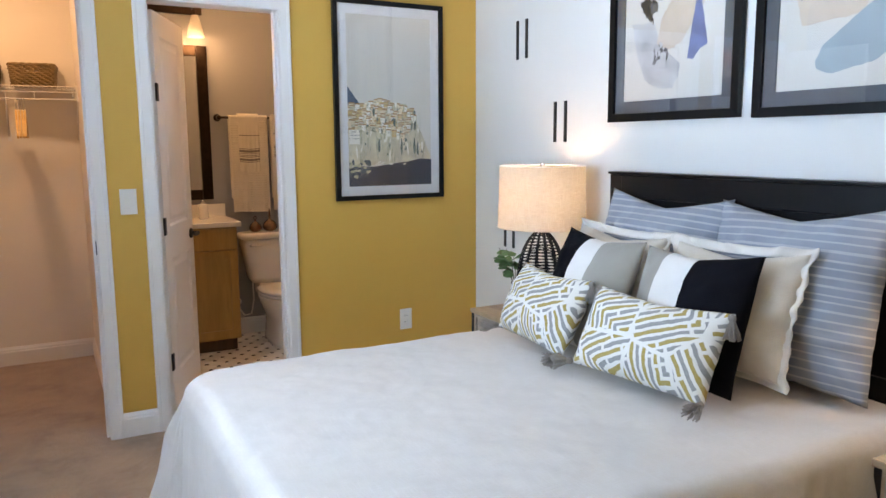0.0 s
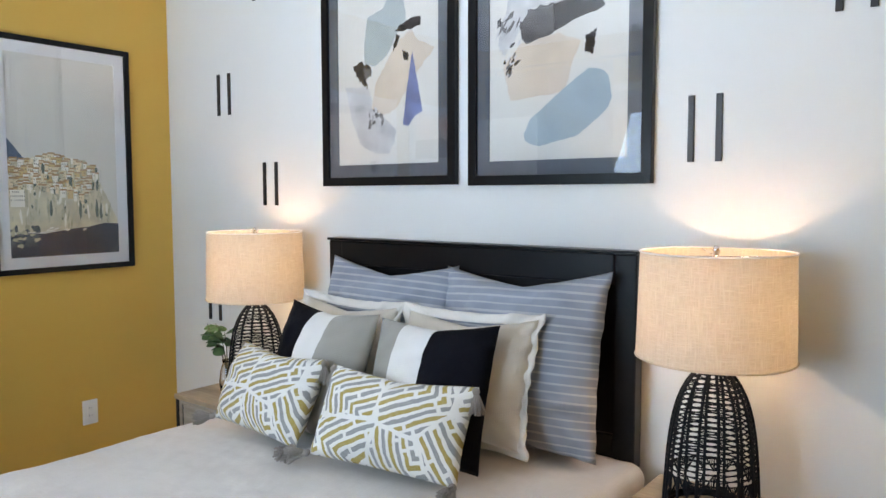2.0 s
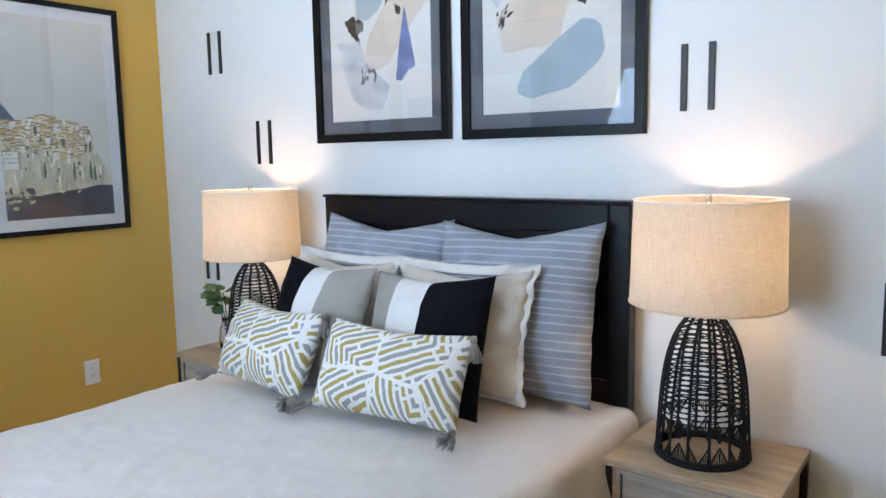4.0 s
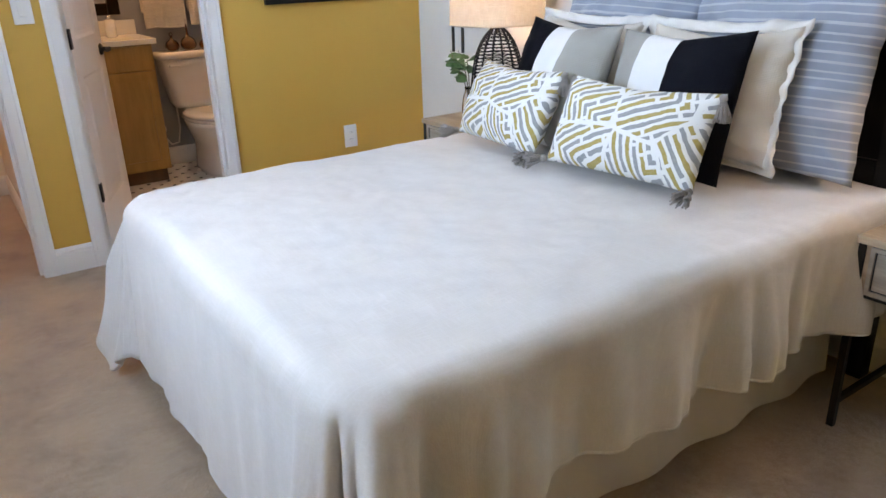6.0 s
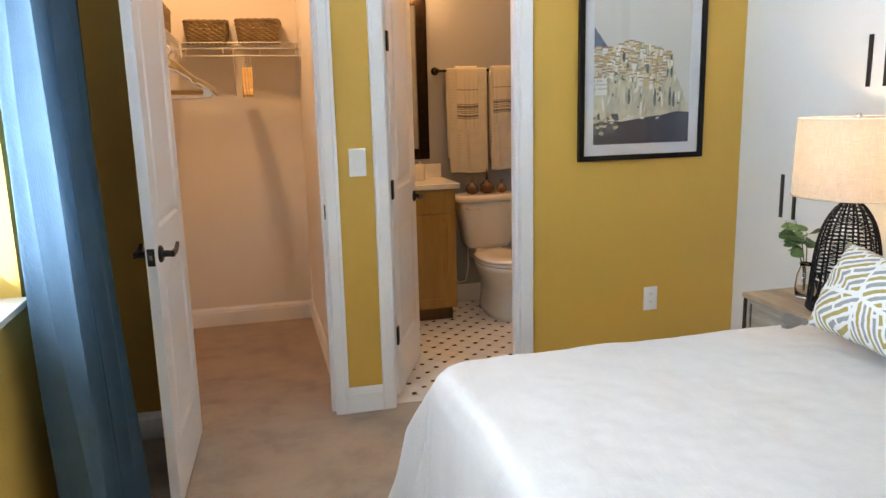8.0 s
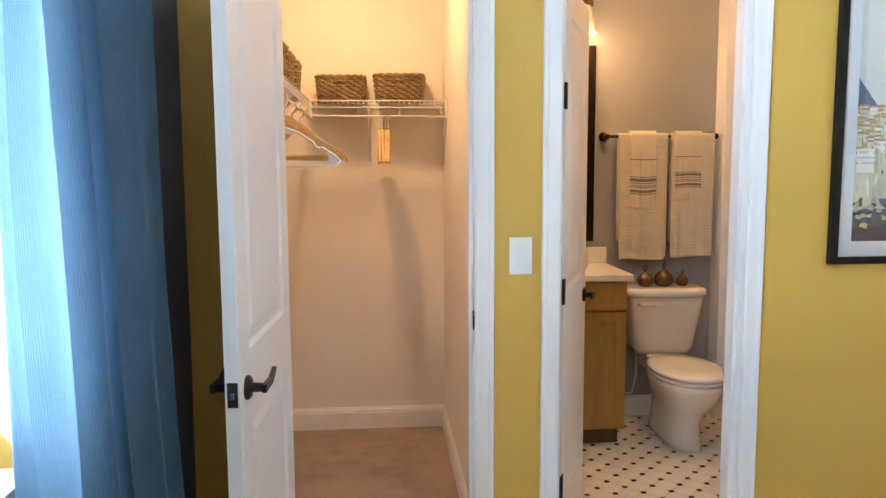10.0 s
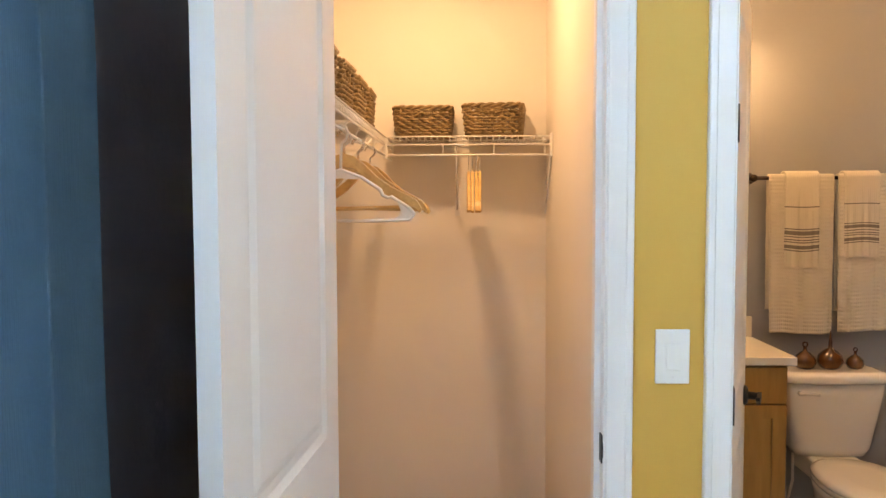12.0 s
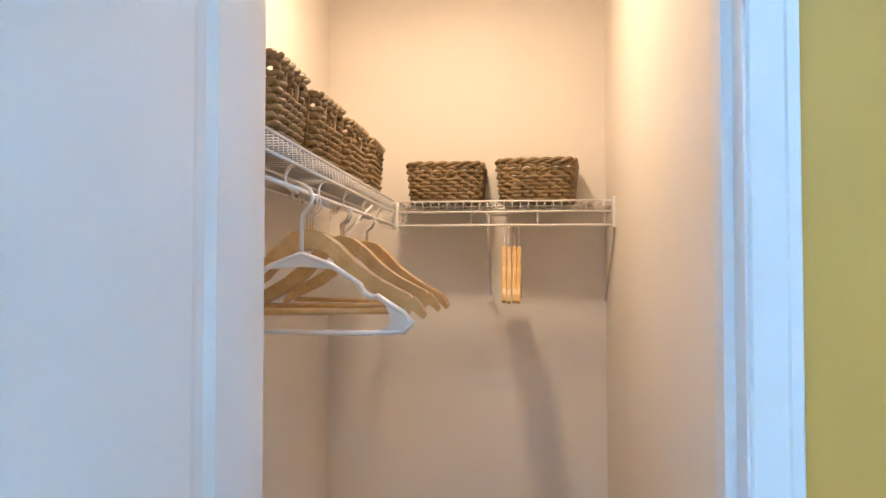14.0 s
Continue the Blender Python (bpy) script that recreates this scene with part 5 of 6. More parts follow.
wall_plate("light_switch", (-1.9775, 0, 1.184), "white rocker light switch on the mustard wall", "light switch", True)
wall_plate("wall_outlet", (-0.4915, 0, 0.42), "white double wall outlet on the mustard wall", "outlet", False)


# ---- curtain ----
def curtain():
    bm = B()
    n, rows = 150, 40
    g = []
    for k in range(rows + 1):
        v = k / rows
        z = 2.52 - (2.52 - 0.015) * v
        r = []
        for i in range(n + 1):
            u = i / n
            ph = u * 2 * math.pi * 4.4 + 1.1 * noise.noise((u * 4, v * 1.5, 0))
            amp = 0.066 * (0.75 + 0.45 * v) * (0.8 + 0.5 * noise.noise((u * 3, 1, 0)))
            y = -1.25 + 0.58 * u - 0.03 * v + 0.014 * math.sin(ph * 2 + 1)
            x = -2.985 + amp * math.sin(ph) + 0.05 * v * v + 0.008 * noise.noise((u * 9, v * 5, 2))
            r.append(bm.verts.new((x, y, z)))
        g.append(r)
    for a, b in zip(g, g[1:]):
        for i in range(n):
            bm.faces.new((a[i], a[i + 1], b[i + 1], b[i])).smooth = True
    return bm


cu = thing("curtain", (-3.0, -1.0, 0), "floor-length teal-blue curtain drawn to the window's side", "curtain")
pc = part("panel", curtain(), CURTAIN, cu)


def curtain_end():
    """The curtain's stacked end, lying almost flat along the wall up to the corner."""
    bm = B()
    n, rows = 60, 30
    g = []
    for k in range(rows + 1):
        v = k / rows
        r = []
        for i in range(n + 1):
            u = i / n
            x = -3.02 - 0.032 * u + 0.010 * math.sin(u * 9.0 + 0.6 * v) + 0.004 * noise.noise((u * 6, v * 4, 7))
            r.append(bm.verts.new((x, -0.68 + 0.64 * u, 2.52 - 2.505 * v)))
        g.append(r)
    for a, b in zip(g, g[1:]):
        for i in range(n):
            bm.faces.new((a[i], a[i + 1], b[i + 1], b[i])).smooth = True
    return bm


# coloured grey for the shade it hangs in, not as another cloth
part("return_panel", curtain_end(), RETURN_SHADED, cu, "curtain's return along the wall, its shade put into a dark grey colour")
rod = thing("curtain_rod", (-3.0, -1.9, 2.54), "black curtain rod over the window", "curtain rod")
part("pole", tube(B(), [(-3.0, -4.0, 2.55), (-3.0, -0.05, 2.55)], 0.011, 12), BLACK_METAL, rod)
for y in (-3.9, -0.70):
    part("bracket", tube(B(), [(XL, y, 2.55), (-3.0, y, 2.55)], 0.007, 8), BLACK_METAL, rod)


# ---- closet ----
SZ = 1.825


def wire_shelf(name, along, a0, a1, wall_at, front, label):
    """A white wire shelf. along 'x' or 'y': it runs from a0 to a1; its deck reaches from the wall to the front lip."""
    def P(a, d, z):
        return (a, d, z) if along == "x" else (d, a, z)
    o = thing(name, P((a0 + a1) / 2, wall_at, SZ), label, "wire shelf", "closet shelves")
    dk = B()
    n = int((a1 - a0) / 0.0254)
    for i in range(n + 1):
        a = a0 + (a1 - a0) * i / n
        tube(dk, [P(a, wall_at, SZ), P(a, front, SZ), P(a, front, SZ - 0.033)], 0.0017, 5)
    tagged(part("deck", dk, WIRE_WHITE, o), kind="stuff")
    for d, z, r in ((front, SZ, 0.0032), (front, SZ - 0.034, 0.0032), ((wall_at + front) / 2, SZ - 0.004, 0.003), (wall_at + (front - wall_at) * 0.06, SZ - 0.004, 0.003)):
        part("long_wire", tube(B(), [P(a0, d, z), P(a1, d, z)], r, 8), WIRE_WHITE, o)
    fr = B()
    tube(fr, [P(a0, front, SZ - 0.078), P(a1, front, SZ - 0.078)], 0.0042, 10)
    part("hang_rod", fr, WIRE_WHITE, o)
    m = max(2, int((a1 - a0) / 0.22))
    for i in range(m + 1):
        a = a0 + 0.02 + (a1 - a0 - 0.04) * i / m
        k = 1 if front < wall_at else -1
        arc = [P(a, front + k * 0.024 * math.sin(q), SZ - 0.058 + 0.026 * math.cos(q)) for q in [radians(d) for d in range(0, 181, 20)]]
        part("rod_hook", tube(B(), arc, 0.0036, 8), WIRE_WHITE, o)
    return o


FY, FX = 1.437, -2.80
sh1 = wire_shelf("wire_shelf", "x", FX + 0.01, CRIGHT - 0.012, CBACK, FY, "white wire shelf along the closet's rear wall")
sh2 = wire_shelf("wire_shelf", "y", 0.128, CBACK - 0.005, XL + 0.006, FX, "white wire shelf along the closet's side wall")
part("end_bracket", box(B(), CRIGHT - 0.012, FY - 0.008, SZ - 0.088, CRIGHT - 0.0005, FY + 0.034, SZ + 0.012, 0.003), WIRE_WHITE, sh1, "white plastic end bracket")
part("end_bracket", box(B(), CRIGHT - 0.012, FY + 0.034, SZ - 0.012, CRIGHT - 0.0005, CBACK, SZ + 0.008, 0.002), WIRE_WHITE, sh1)
part("end_bracket", box(B(), FX - 0.012, 0.1175, SZ - 0.088, FX + 0.012, 0.128, SZ + 0.012, 0.002), WIRE_WHITE, sh2, "white plastic end cap")
part("corner_bracket", box(B(), FX - 0.008, FY - 0.010, SZ - 0.092, FX + 0.010, FY + 0.008, SZ - 0.004, 0.002), WIRE_WHITE, sh1)
br = B()
tube(br, [(-2.50, FY + 0.01, SZ - 0.04), (-2.50, CBACK - 0.006, 1.52)], 0.0045, 8)
box(br, -2.511, CBACK - 0.006, 1.49, -2.489, CBACK - 0.0005, 1.56, 0.001)
part("support_brace", br, WIRE_WHITE, sh1, "white slanting brace")
br = B()
tube(br, [(FX - 0.012, 1.12, SZ - 0.04), (XL + 0.012, 1.12, 1.52)], 0.0045, 8)
part("support_brace", br, WIRE_WHITE, sh2, "white slanting brace")
br = B()
tube(br, [(CRIGHT - 0.006, FY + 0.012, SZ - 0.09), (CRIGHT - 0.006, CBACK - 0.02, 1.50)], 0.004, 8)
part("support_brace", br, WIRE_WHITE, sh1, "white slanting brace")


def basket_mesh(w, d, h, seed):
    """A woven box: cords that go in and out of upright stakes, a rolled rim, and two handle gaps in the front."""
    bm = B()
    rnd = random.Random(seed)
    rows = 10
    cr = 0.018

    def outline(k, n=64):
        """Points round the basket at the height share k, with outward directions."""
        ww, dd = w / 2 * (0.90 + 0.10 * k), d / 2 * (0.90 + 0.10 * k)
        segs = [(-ww + cr, -dd, 0, -1), (ww - cr, -dd, 0, -1), (ww, -dd + cr, 1, 0), (ww, dd - cr, 1, 0), (ww - cr, dd, 0, 1), (-ww + cr, dd, 0, 1), (-ww, dd - cr, -1, 0), (-ww, -dd + cr, -1, 0)]
        pts = []
        for i in range(8):
            a, b = segs[i], segs[(i + 1) % 8]
            m = 3 if i % 2 else (18 if i in (0, 4) else 14)
            for q in range(m):
                f = q / m
                ox, oy = a[2] + (b[2] - a[2]) * f, a[3] + (b[3] - a[3]) * f
                L = math.hypot(ox, oy)
                pts.append((a[0] + (b[0] - a[0]) * f, a[1] + (b[1] - a[1]) * f, ox / L, oy / L))
        return pts
    for r in range(rows):
        z = h * (r + 0.5) / (rows + 0.6)
        pts = outline(z / h)
        line = []
        for i, (x, y, ox, oy) in enumerate(pts):
            o = 0.0062 * math.sin(i * math.pi / 2 + math.pi * r) + rnd.uniform(-0.0008, 0.0008)
            line.append((x + ox * o, y + oy * o, z + 0.0022 * math.sin(i * math.pi / 2 + math.pi * r + 1) + rnd.uniform(-0.0006, 0.0006)))
        if r in (rows - 3, rows - 2):
            gap = [i for i, (x, y, ox, oy) in enumerate(pts) if oy < -0.9 and 0.012 < abs(x) < 0.042]
            cut = sorted(gap)
            a, b = cut[0], cut[-1]
            tube(bm, line[b + 1:] + line[:a], 0.0062, 6)
            keep = [i for i in range(a, b + 1) if i not in gap]
            if len(keep) > 1:
                tube(bm, [line[i] for i in keep], 0.0062, 6)
        else:
            tube(bm, line, 0.0064, 6, closed=True)
    weave_bm, bm = bm, B()
    pts0, pts1 = outline(0.0), outline(1.0)
    for i in range(1, len(pts0), 4):
        tube(bm, [(pts0[i][0], pts0[i][1], 0.0), (pts1[i][0], pts1[i][1], h)], 0.0042, 5)
    stakes_bm, bm = bm, B()
    for tw in (0, 1):
        line = []
        for i, (x, y, ox, oy) in enumerate(pts1):
            a = i * 0.9 + math.pi * tw
            line.append((x + ox * 0.006 * math.cos(a), y + oy * 0.006 * math.cos(a), h + 0.006 * math.sin(a)))
        tube(bm, line, 0.0066, 6, closed=True)
    return weave_bm, stakes_bm, bm, box(B(), -w * 0.44, -d * 0.44, 0.0, w * 0.44, d * 0.44, 0.008)


def basket(at, turn, label, w=0.255, d=0.24, h=0.135, seed=1):
    o = thing("wicker_basket", at, label, "basket", "wicker baskets on the shelves")
    o.rotation_euler = (0, 0, radians(turn))
    for nm, bm in zip(("weave", "frame", "rim", "base"), basket_mesh(w, d, h, seed)):
        p = part(nm, bm, WICKER, o, local=True)
        if nm in ("weave", "frame"):
            p["kind"] = "stuff"
    return o


basket((-2.645, 1.600, SZ + 0.002), 0, "small brown wicker basket with handle gaps on the wire shelf", 0.245, 0.21, 0.128, 2)
basket((-2.335, 1.595, SZ + 0.002), -6, "small brown wicker basket with handle gaps on the wire shelf", 0.25, 0.22, 0.135, 5)
for i, (y, t) in enumerate(((1.30, 92), (1.03, 90), (0.74, 88), (0.44, 91))):
    basket((-2.955, y, SZ + 0.002), t, "brown wicker basket in a row on the wire shelf", 0.22, 0.24, 0.16, 11 + i)


def hanger_outline(s):
    """One arm of a shaped wooden hanger, from its middle out, as a band of points (across, up)."""
    top = [(0, 0.0), (0.03, -0.008), (0.06, -0.032), (0.09, -0.064), (0.13, -0.094), (0.17, -0.116), (0.192, -0.127), (0.196, -0.134), (0.202, -0.133), (0.214, -0.148), (0.222, -0.166)]
    low = [(0.216, -0.174), (0.200, -0.160), (0.165, -0.144), (0.12, -0.122), (0.08, -0.094), (0.05, -0.062), (0.03, -0.045), (0, -0.040)]
    return [(s * a, b) for a, b in top + low]


def wood_hanger(m):
    o = thing("wooden_hanger", (0, 0, 0), "natural wooden clothes hanger with a metal hook", "hanger", "hangers on the closet rods")
    o.matrix_world = m
    bd = B()
    for s in (-1, 1):
        prism(bd, hanger_outline(s), "y", -0.006, 0.006, 0.002)
    part("body", bd, HANGER_WOOD, o, local=True)
    part("trouser_bar", tube(B(), [(-0.190, 0, -0.158), (0.190, 0, -0.158)], 0.0058, 10), HANGER_WOOD, o, local=True)
    hk = [(0, 0, -0.012), (0, 0, 0.024), (0.012, 0, 0.033), (0.019, 0, 0.046), (0.016, 0, 0.061), (0.0, 0, 0.069), (-0.014, 0, 0.062), (-0.019, 0, 0.05)]
    part("hook", tube(B(), hk, 0.0017, 8), CHROME, o, "bright metal hook", local=True)
    return o


def plastic_hanger(m):
    o = thing("plastic_hanger", (0, 0, 0), "white plastic tubular clothes hanger", "hanger", "hangers on the closet rods")
    o.matrix_world = m
    bd = B()
    tube(bd, [(0, 0, -0.018), (-0.06, 0, -0.044), (-0.14, 0, -0.102), (-0.195, 0, -0.142), (-0.210, 0, -0.162), (-0.196, 0, -0.180), (-0.10, 0, -0.184), (0, 0, -0.184), (0.10, 0, -0.184), (0.196, 0, -0.180), (0.210, 0, -0.162), (0.195, 0, -0.142), (0.145, 0, -0.106), (0.136, 0, -0.110), (0.120, 0, -0.101), (0.114, 0, -0.084), (0.06, 0, -0.044)], 0.0058, 10, closed=True)
    for s in (-1, 1):
        prism(bd, [(s * 0.196, -0.144), (s * 0.209, -0.162), (s * 0.196, -0.178), (s * 0.145, -0.182), (s * 0.168, -0.168), (s * 0.172, -0.150), (s * 0.160, -0.120)], "y", -0.004, 0.004)
        prism(bd, [(0, -0.016), (s * 0.045, -0.038), (s * 0.07, -0.052), (0, -0.046)], "y", -0.004, 0.004)
    for v in bd.verts:
        v.co.z = v.co.z * 0.87 - 0.036
    part("body", bd, HANGER_PLASTIC, o, local=True)
    hk = [(0, 0, -0.056), (0.001, 0, -0.01), (0.003, 0, 0.02), (0.016, 0, 0.034), (0.022, 0, 0.05), (0.016, 0, 0.066), (0.0, 0, 0.073), (-0.016, 0, 0.066), (-0.021, 0, 0.05)]
    part("hook", tube(B(), hk, 0.0042, 10), HANGER_PLASTIC, o, local=True)
    return o


ROD_Z = SZ - 0.078 - 0.069 + 0.002
rnd = random.Random(4)
plastic_hanger(pose(FX, 0.39, SZ - 0.078 - 0.073 + 0.009, 0, 0, -6))
for y, a in ((0.43, 3), (0.447, -2), (0.463, 4), (0.69, 0), (0.705, -4), (0.722, 3), (0.97, -3), (0.985, 2)):
    wood_hanger(pose(FX, y, ROD_Z, 0, rnd.uniform(-1.5, 1.5), a))
for x, a in ((-2.448, 91), (-2.432, 90.5), (-2.415, 90), (-2.400, 89)):
    wood_hanger(pose(x, FY, ROD_Z, 0, rnd.uniform(-0.5, 0.5), a))


# ---- bathroom ----
bath = B()
solid("bath_floor", box(bath, BA0 - 0.03, 0.06, -0.1, 0.12, BBACK, -0.004), GROUT, "white octagon tile floor with small black dots", "floor", "structure")
bfloor = bpy.data.objects["bath_floor"]
pitch = 0.093
ca, sa = math.cos(radians(45)), math.sin(radians(45))
oc, dt = B(), B()
k, e = pitch / 2 - 0.0012, 0.016
prism(oc, [(k, -k + e), (k, k - e), (k - e, k), (-k + e, k), (-k, k - e), (-k, -k + e), (-k + e, -k), (k - e, -k)], "z", -0.004, 0.0)
q = e * 0.92
prism(dt, [(q, 0), (0, q), (-q, 0), (0, -q)], "z", -0.004, 0.0002)
oct_me, dot_me = mesh_of("tile", oc, TILE_WHITE), mesh_of("tile_dot", dt, TILE_BLACK)
for i in range(-30, 31):
    for j in range(-30, 31):
        for off, me, nm in ((0.0, oct_me, "tile"), (0.5, dot_me, "tile_dot")):
            u, v = (i + off) * pitch, (j + off) * pitch
            x, y = -1.0 + u * ca - v * sa, 0.8 + u * sa + v * ca
            if not (BA0 - 0.0 < x < -0.42 and 0.10 < y < BBACK - 0.03):
                continue
            t = new(nm, me)
            t.parent = bfloor
            t.location, t.rotation_euler = (x, y, 0), (0, 0, radians(45))
solid("threshold", box(B(), BA0, 0.035, -0.002, BA1, 0.10, 0.004, 0.002), COUNTER, "pale strip where carpet meets tile", "threshold", "structure")

van = thing("vanity", (-1.5, 1.5, 0), "honey maple vanity cabinet with drawer and door", "cabinet")
VX0, VX1, VY = BA0 - 0.02, -1.165, 1.315
part("body", box(B(), VX0, VY, 0.09, VX1, BBACK, 0.89), VANITY_WOOD, van)
part("toe_kick", box(B(), VX0, VY + 0.045, 0.0, VX1 - 0.02, BBACK, 0.0895), TOE_WOOD, van, "dark recessed toe kick")
for n0, (x0, x1) in enumerate(((VX0 + 0.01, -1.51), (-1.50, VX1 - 0.004))):
    part("drawer_front", box(B(), x0, VY - 0.018, 0.735, x1, VY - 0.0005, 0.882, 0.003), VANITY_WOOD, van)
    z0, z1, s = 0.105, 0.727, 0.055
    dd = part("door", box(B(), x0 + s, VY - 0.010, z0 + s, x1 - s, VY - 0.0005, z1 - s), VANITY_WOOD, van)
    for a in ((x0, z0, x0 + s, z1), (x1 - s, z0, x1, z1), (x0 + s, z0, x1 - s, z0 + s), (x0 + s, z1 - s, x1 - s, z1)):
        part("door_rail", box(B(), a[0], VY - 0.018, a[1], a[2], VY - 0.0005, a[3]), VANITY_WOOD, dd)
tops = thing("countertop", (-1.5, 1.5, 0.89), "cream countertop with a low backsplash", "countertop")
part("slab", box(B(), VX0, VY - 0.032, 0.8905, -1.137, BBACK - 0.001, 0.925, 0.005), COUNTER, tops)
part("backsplash", box(B(), VX0, BBACK - 0.02, 0.9255, -1.14, BBACK - 0.001, 1.02, 0.003), COUNTER, tops)
dsp = thing("soap_dispenser", (-1.33, 1.60, 0.925), "pale ceramic soap pot on the counter", "soap dispenser")
part("pot", lathe(B(), [(0.030, 0), (0.034, 0.006), (0.034, 0.10), (0.030, 0.108), (0.014, 0.112)], 0, 0, 24), PORCELAIN, dsp, local=True)
part("lid", lathe(B(), [(0.016, 0.112), (0.018, 0.118), (0.012, 0.13), (0.004, 0.134)], 0, 0, 20), CHROME, dsp, local=True)

mir = thing("wall_mirror", (-1.52, BBACK, 1.06), "tall mirror in a wide dark bronze-brown frame", "mirror")
MX0, MX1, MZ0, MZ1, MF = BA0 + 0.02, -1.222, 1.055, 2.165, 0.075
f = B()
for a in ((MX0, MZ0, MX0 + MF, MZ1), (MX1 - MF, MZ0, MX1, MZ1), (MX0 + MF, MZ0, MX1 - MF, MZ0 + MF), (MX0 + MF, MZ1 - MF, MX1 - MF, MZ1)):
    box(f, a[0], BBACK - 0.034, a[1], a[2], BBACK - 0.001, a[3], 0.006)
part("frame", f, BRONZE, mir, "dark brown frame")
part("mirror_glass", box(B(), MX0 + MF - 0.004, BBACK - 0.014, MZ0 + MF - 0.004, MX1 - MF + 0.004, BBACK - 0.010, MZ1 - MF + 0.004), MIRROR, mir)

vl = thing("vanity_light", (-1.5, BBACK, 2.33), "bronze vanity light with lit glass shades", "wall lamp")
part("back_plate", box(B(), -1.78, BBACK - 0.025, 2.38, -1.24, BBACK - 0.001, 2.46, 0.006), BRONZE, vl)
for x in (-1.62, -1.31):
    part("arm", tube(B(), [(x, BBACK - 0.02, 2.42), (x, BBACK - 0.10, 2.44), (x, BBACK - 0.13, 2.40), (x, BBACK - 0.13, 2.35)], 0.008, 10), BRONZE, vl)
    part("glass_shade", lathe(B(), [(0.022, 2.36), (0.030, 2.345), (0.050, 2.27), (0.062, 2.21), (0.059, 2.208), (0.047, 2.27), (0.026, 2.34)], x, BBACK - 0.13, 24, cap=False), PORCELAIN, vl, "white glass shade")
    part("bulb", lathe(B(), [(0.012, 2.34), (0.024, 2.28), (0.026, 2.25), (0.015, 2.222), (0.002, 2.218)], x, BBACK - 0.13, 16), SCONCE_GLASS, vl, "lit bulb")

tb = thing("towel_bar", (-0.84, BBACK, 1.655), "dark bronze towel bar on the bathroom wall", "towel bar")
part("bar", tube(B(), [(-1.18, BBACK - 0.07, 1.655), (-0.515, BBACK - 0.07, 1.655)], 0.009, 12), BRONZE, tb)
for x in (-1.165, -0.53):
    post = B()
    lathe(post, [(0.027, 0.0), (0.028, 0.006), (0.018, 0.014), (0.012, 0.03), (0.014, 0.055), (0.018, 0.072), (0.014, 0.086), (0.004, 0.09)], 0, 0, 20)
    bmesh.ops.rotate(post, verts=post.verts, cent=(0, 0, 0), matrix=Matrix.Rotation(radians(90), 3, "X"))
    bmesh.ops.translate(post, verts=post.verts, vec=(x, BBACK - 0.001, 1.655))
    part("post", post, BRONZE, tb)


def towel(name, x0, x1, front, back, ydist, label, stripes, seed):
    """A folded towel over the bar: front and back are the lengths that hang down."""
    o = thing(name, ((x0 + x1) / 2, BBACK - 0.07, 1.655), label, "towel", "towels on the bar")
    bm = B()
    r = 0.011 + ydist
    n, ang = 26, 10
    steps = 150
    path = [(-r, -front + front * i / steps) for i in range(steps + 1)]
    path += [(-r * math.cos(math.pi * i / ang), r * math.sin(math.pi * i / ang)) for i in range(1, ang)]
    path += [(r, -back * i / 30) for i in range(31)]
    rows = []
    for pi, (dy, dz) in enumerate(path):
        row = []
        for j in range(n + 1):
            u = j / n
            low = max(0, -dz)
            wav = 0.010 * low / 0.5 * math.sin(u * 9 + seed) + 0.004 * math.sin(u * 21 + seed * 2) * min(1, low * 6)
            rib = 0.0021 * math.sin(low * 2 * math.pi / 0.0175) if not stripes else 0.0
            row.append(bm.verts.new((x0 + (x1 - x0) * (u * (1 - 0.05 * low) + 0.04 * low), BBACK - 0.07 + dy + (-abs(wav) if dy < 0 else abs(wav) * 0.4) + rib, 1.655 + dz + 0.004 * math.sin(u * 5 + seed) * min(1, low * 3))))
        rows.append(row)
    for pi, (a, b) in enumerate(zip(rows, rows[1:])):
        for j in range(n):
            f = bm.faces.new((a[j], a[j + 1], b[j + 1], b[j]))
            f.smooth = True
            dz, dy = path[pi][1], path[pi][0]
            if stripes and dy < 0:
                s = (dz + front) / front
                f.material_index = int(any(a0 < s < b0 for a0, b0 in stripes))
    t = part("cloth", bm, [TOWEL, TOWEL_LINE], o)
    md = t.modifiers.new("thick", "SOLIDIFY")
    md.thickness, md.offset = 0.007, 0.0
    return o


ST = ((0.176, 0.190), (0.205, 0.245), (0.268, 0.282), (0.298, 0.312), (0.328, 0.342), (0.36, 0.405), (0.418, 0.432), (0.66, 0.674))
towel("bath_towel", -1.10, -0.815, 0.70, 0.60, 0.004, "large cream ribbed bath towel folded over the bar", (), 1)
towel("bath_towel", -0.795, -0.54, 0.69, 0.60, 0.004, "large cream ribbed bath towel folded over the bar", (), 4)
towel("hand_towel", -1.035, -0.885, 0.40, 0.30, 0.017, "cream hand towel with taupe stripes over a bath towel", ST, 2)
towel("hand_towel", -0.775, -0.62, 0.355, 0.30, 0.017, "cream hand towel with taupe stripes over a bath towel", ST, 5)


# the toilet
TX, TY = -0.845, BBACK
toi = thing("toilet", (TX, 1.4, 0), "cream-white two-piece toilet with a closed lid", "toilet")


def rounded(cx, cy, hx, hy, p, n=40, front=None):
    pts = []
    for i in range(n):
        a = 2 * math.pi * i / n
        c, s = math.cos(a), math.sin(a)
        x, y = hx * math.copysign(abs(c) ** (2 / p), c), hy * math.copysign(abs(s) ** (2 / p), s)
        pts.append((cx + x, cy + y))
    return pts


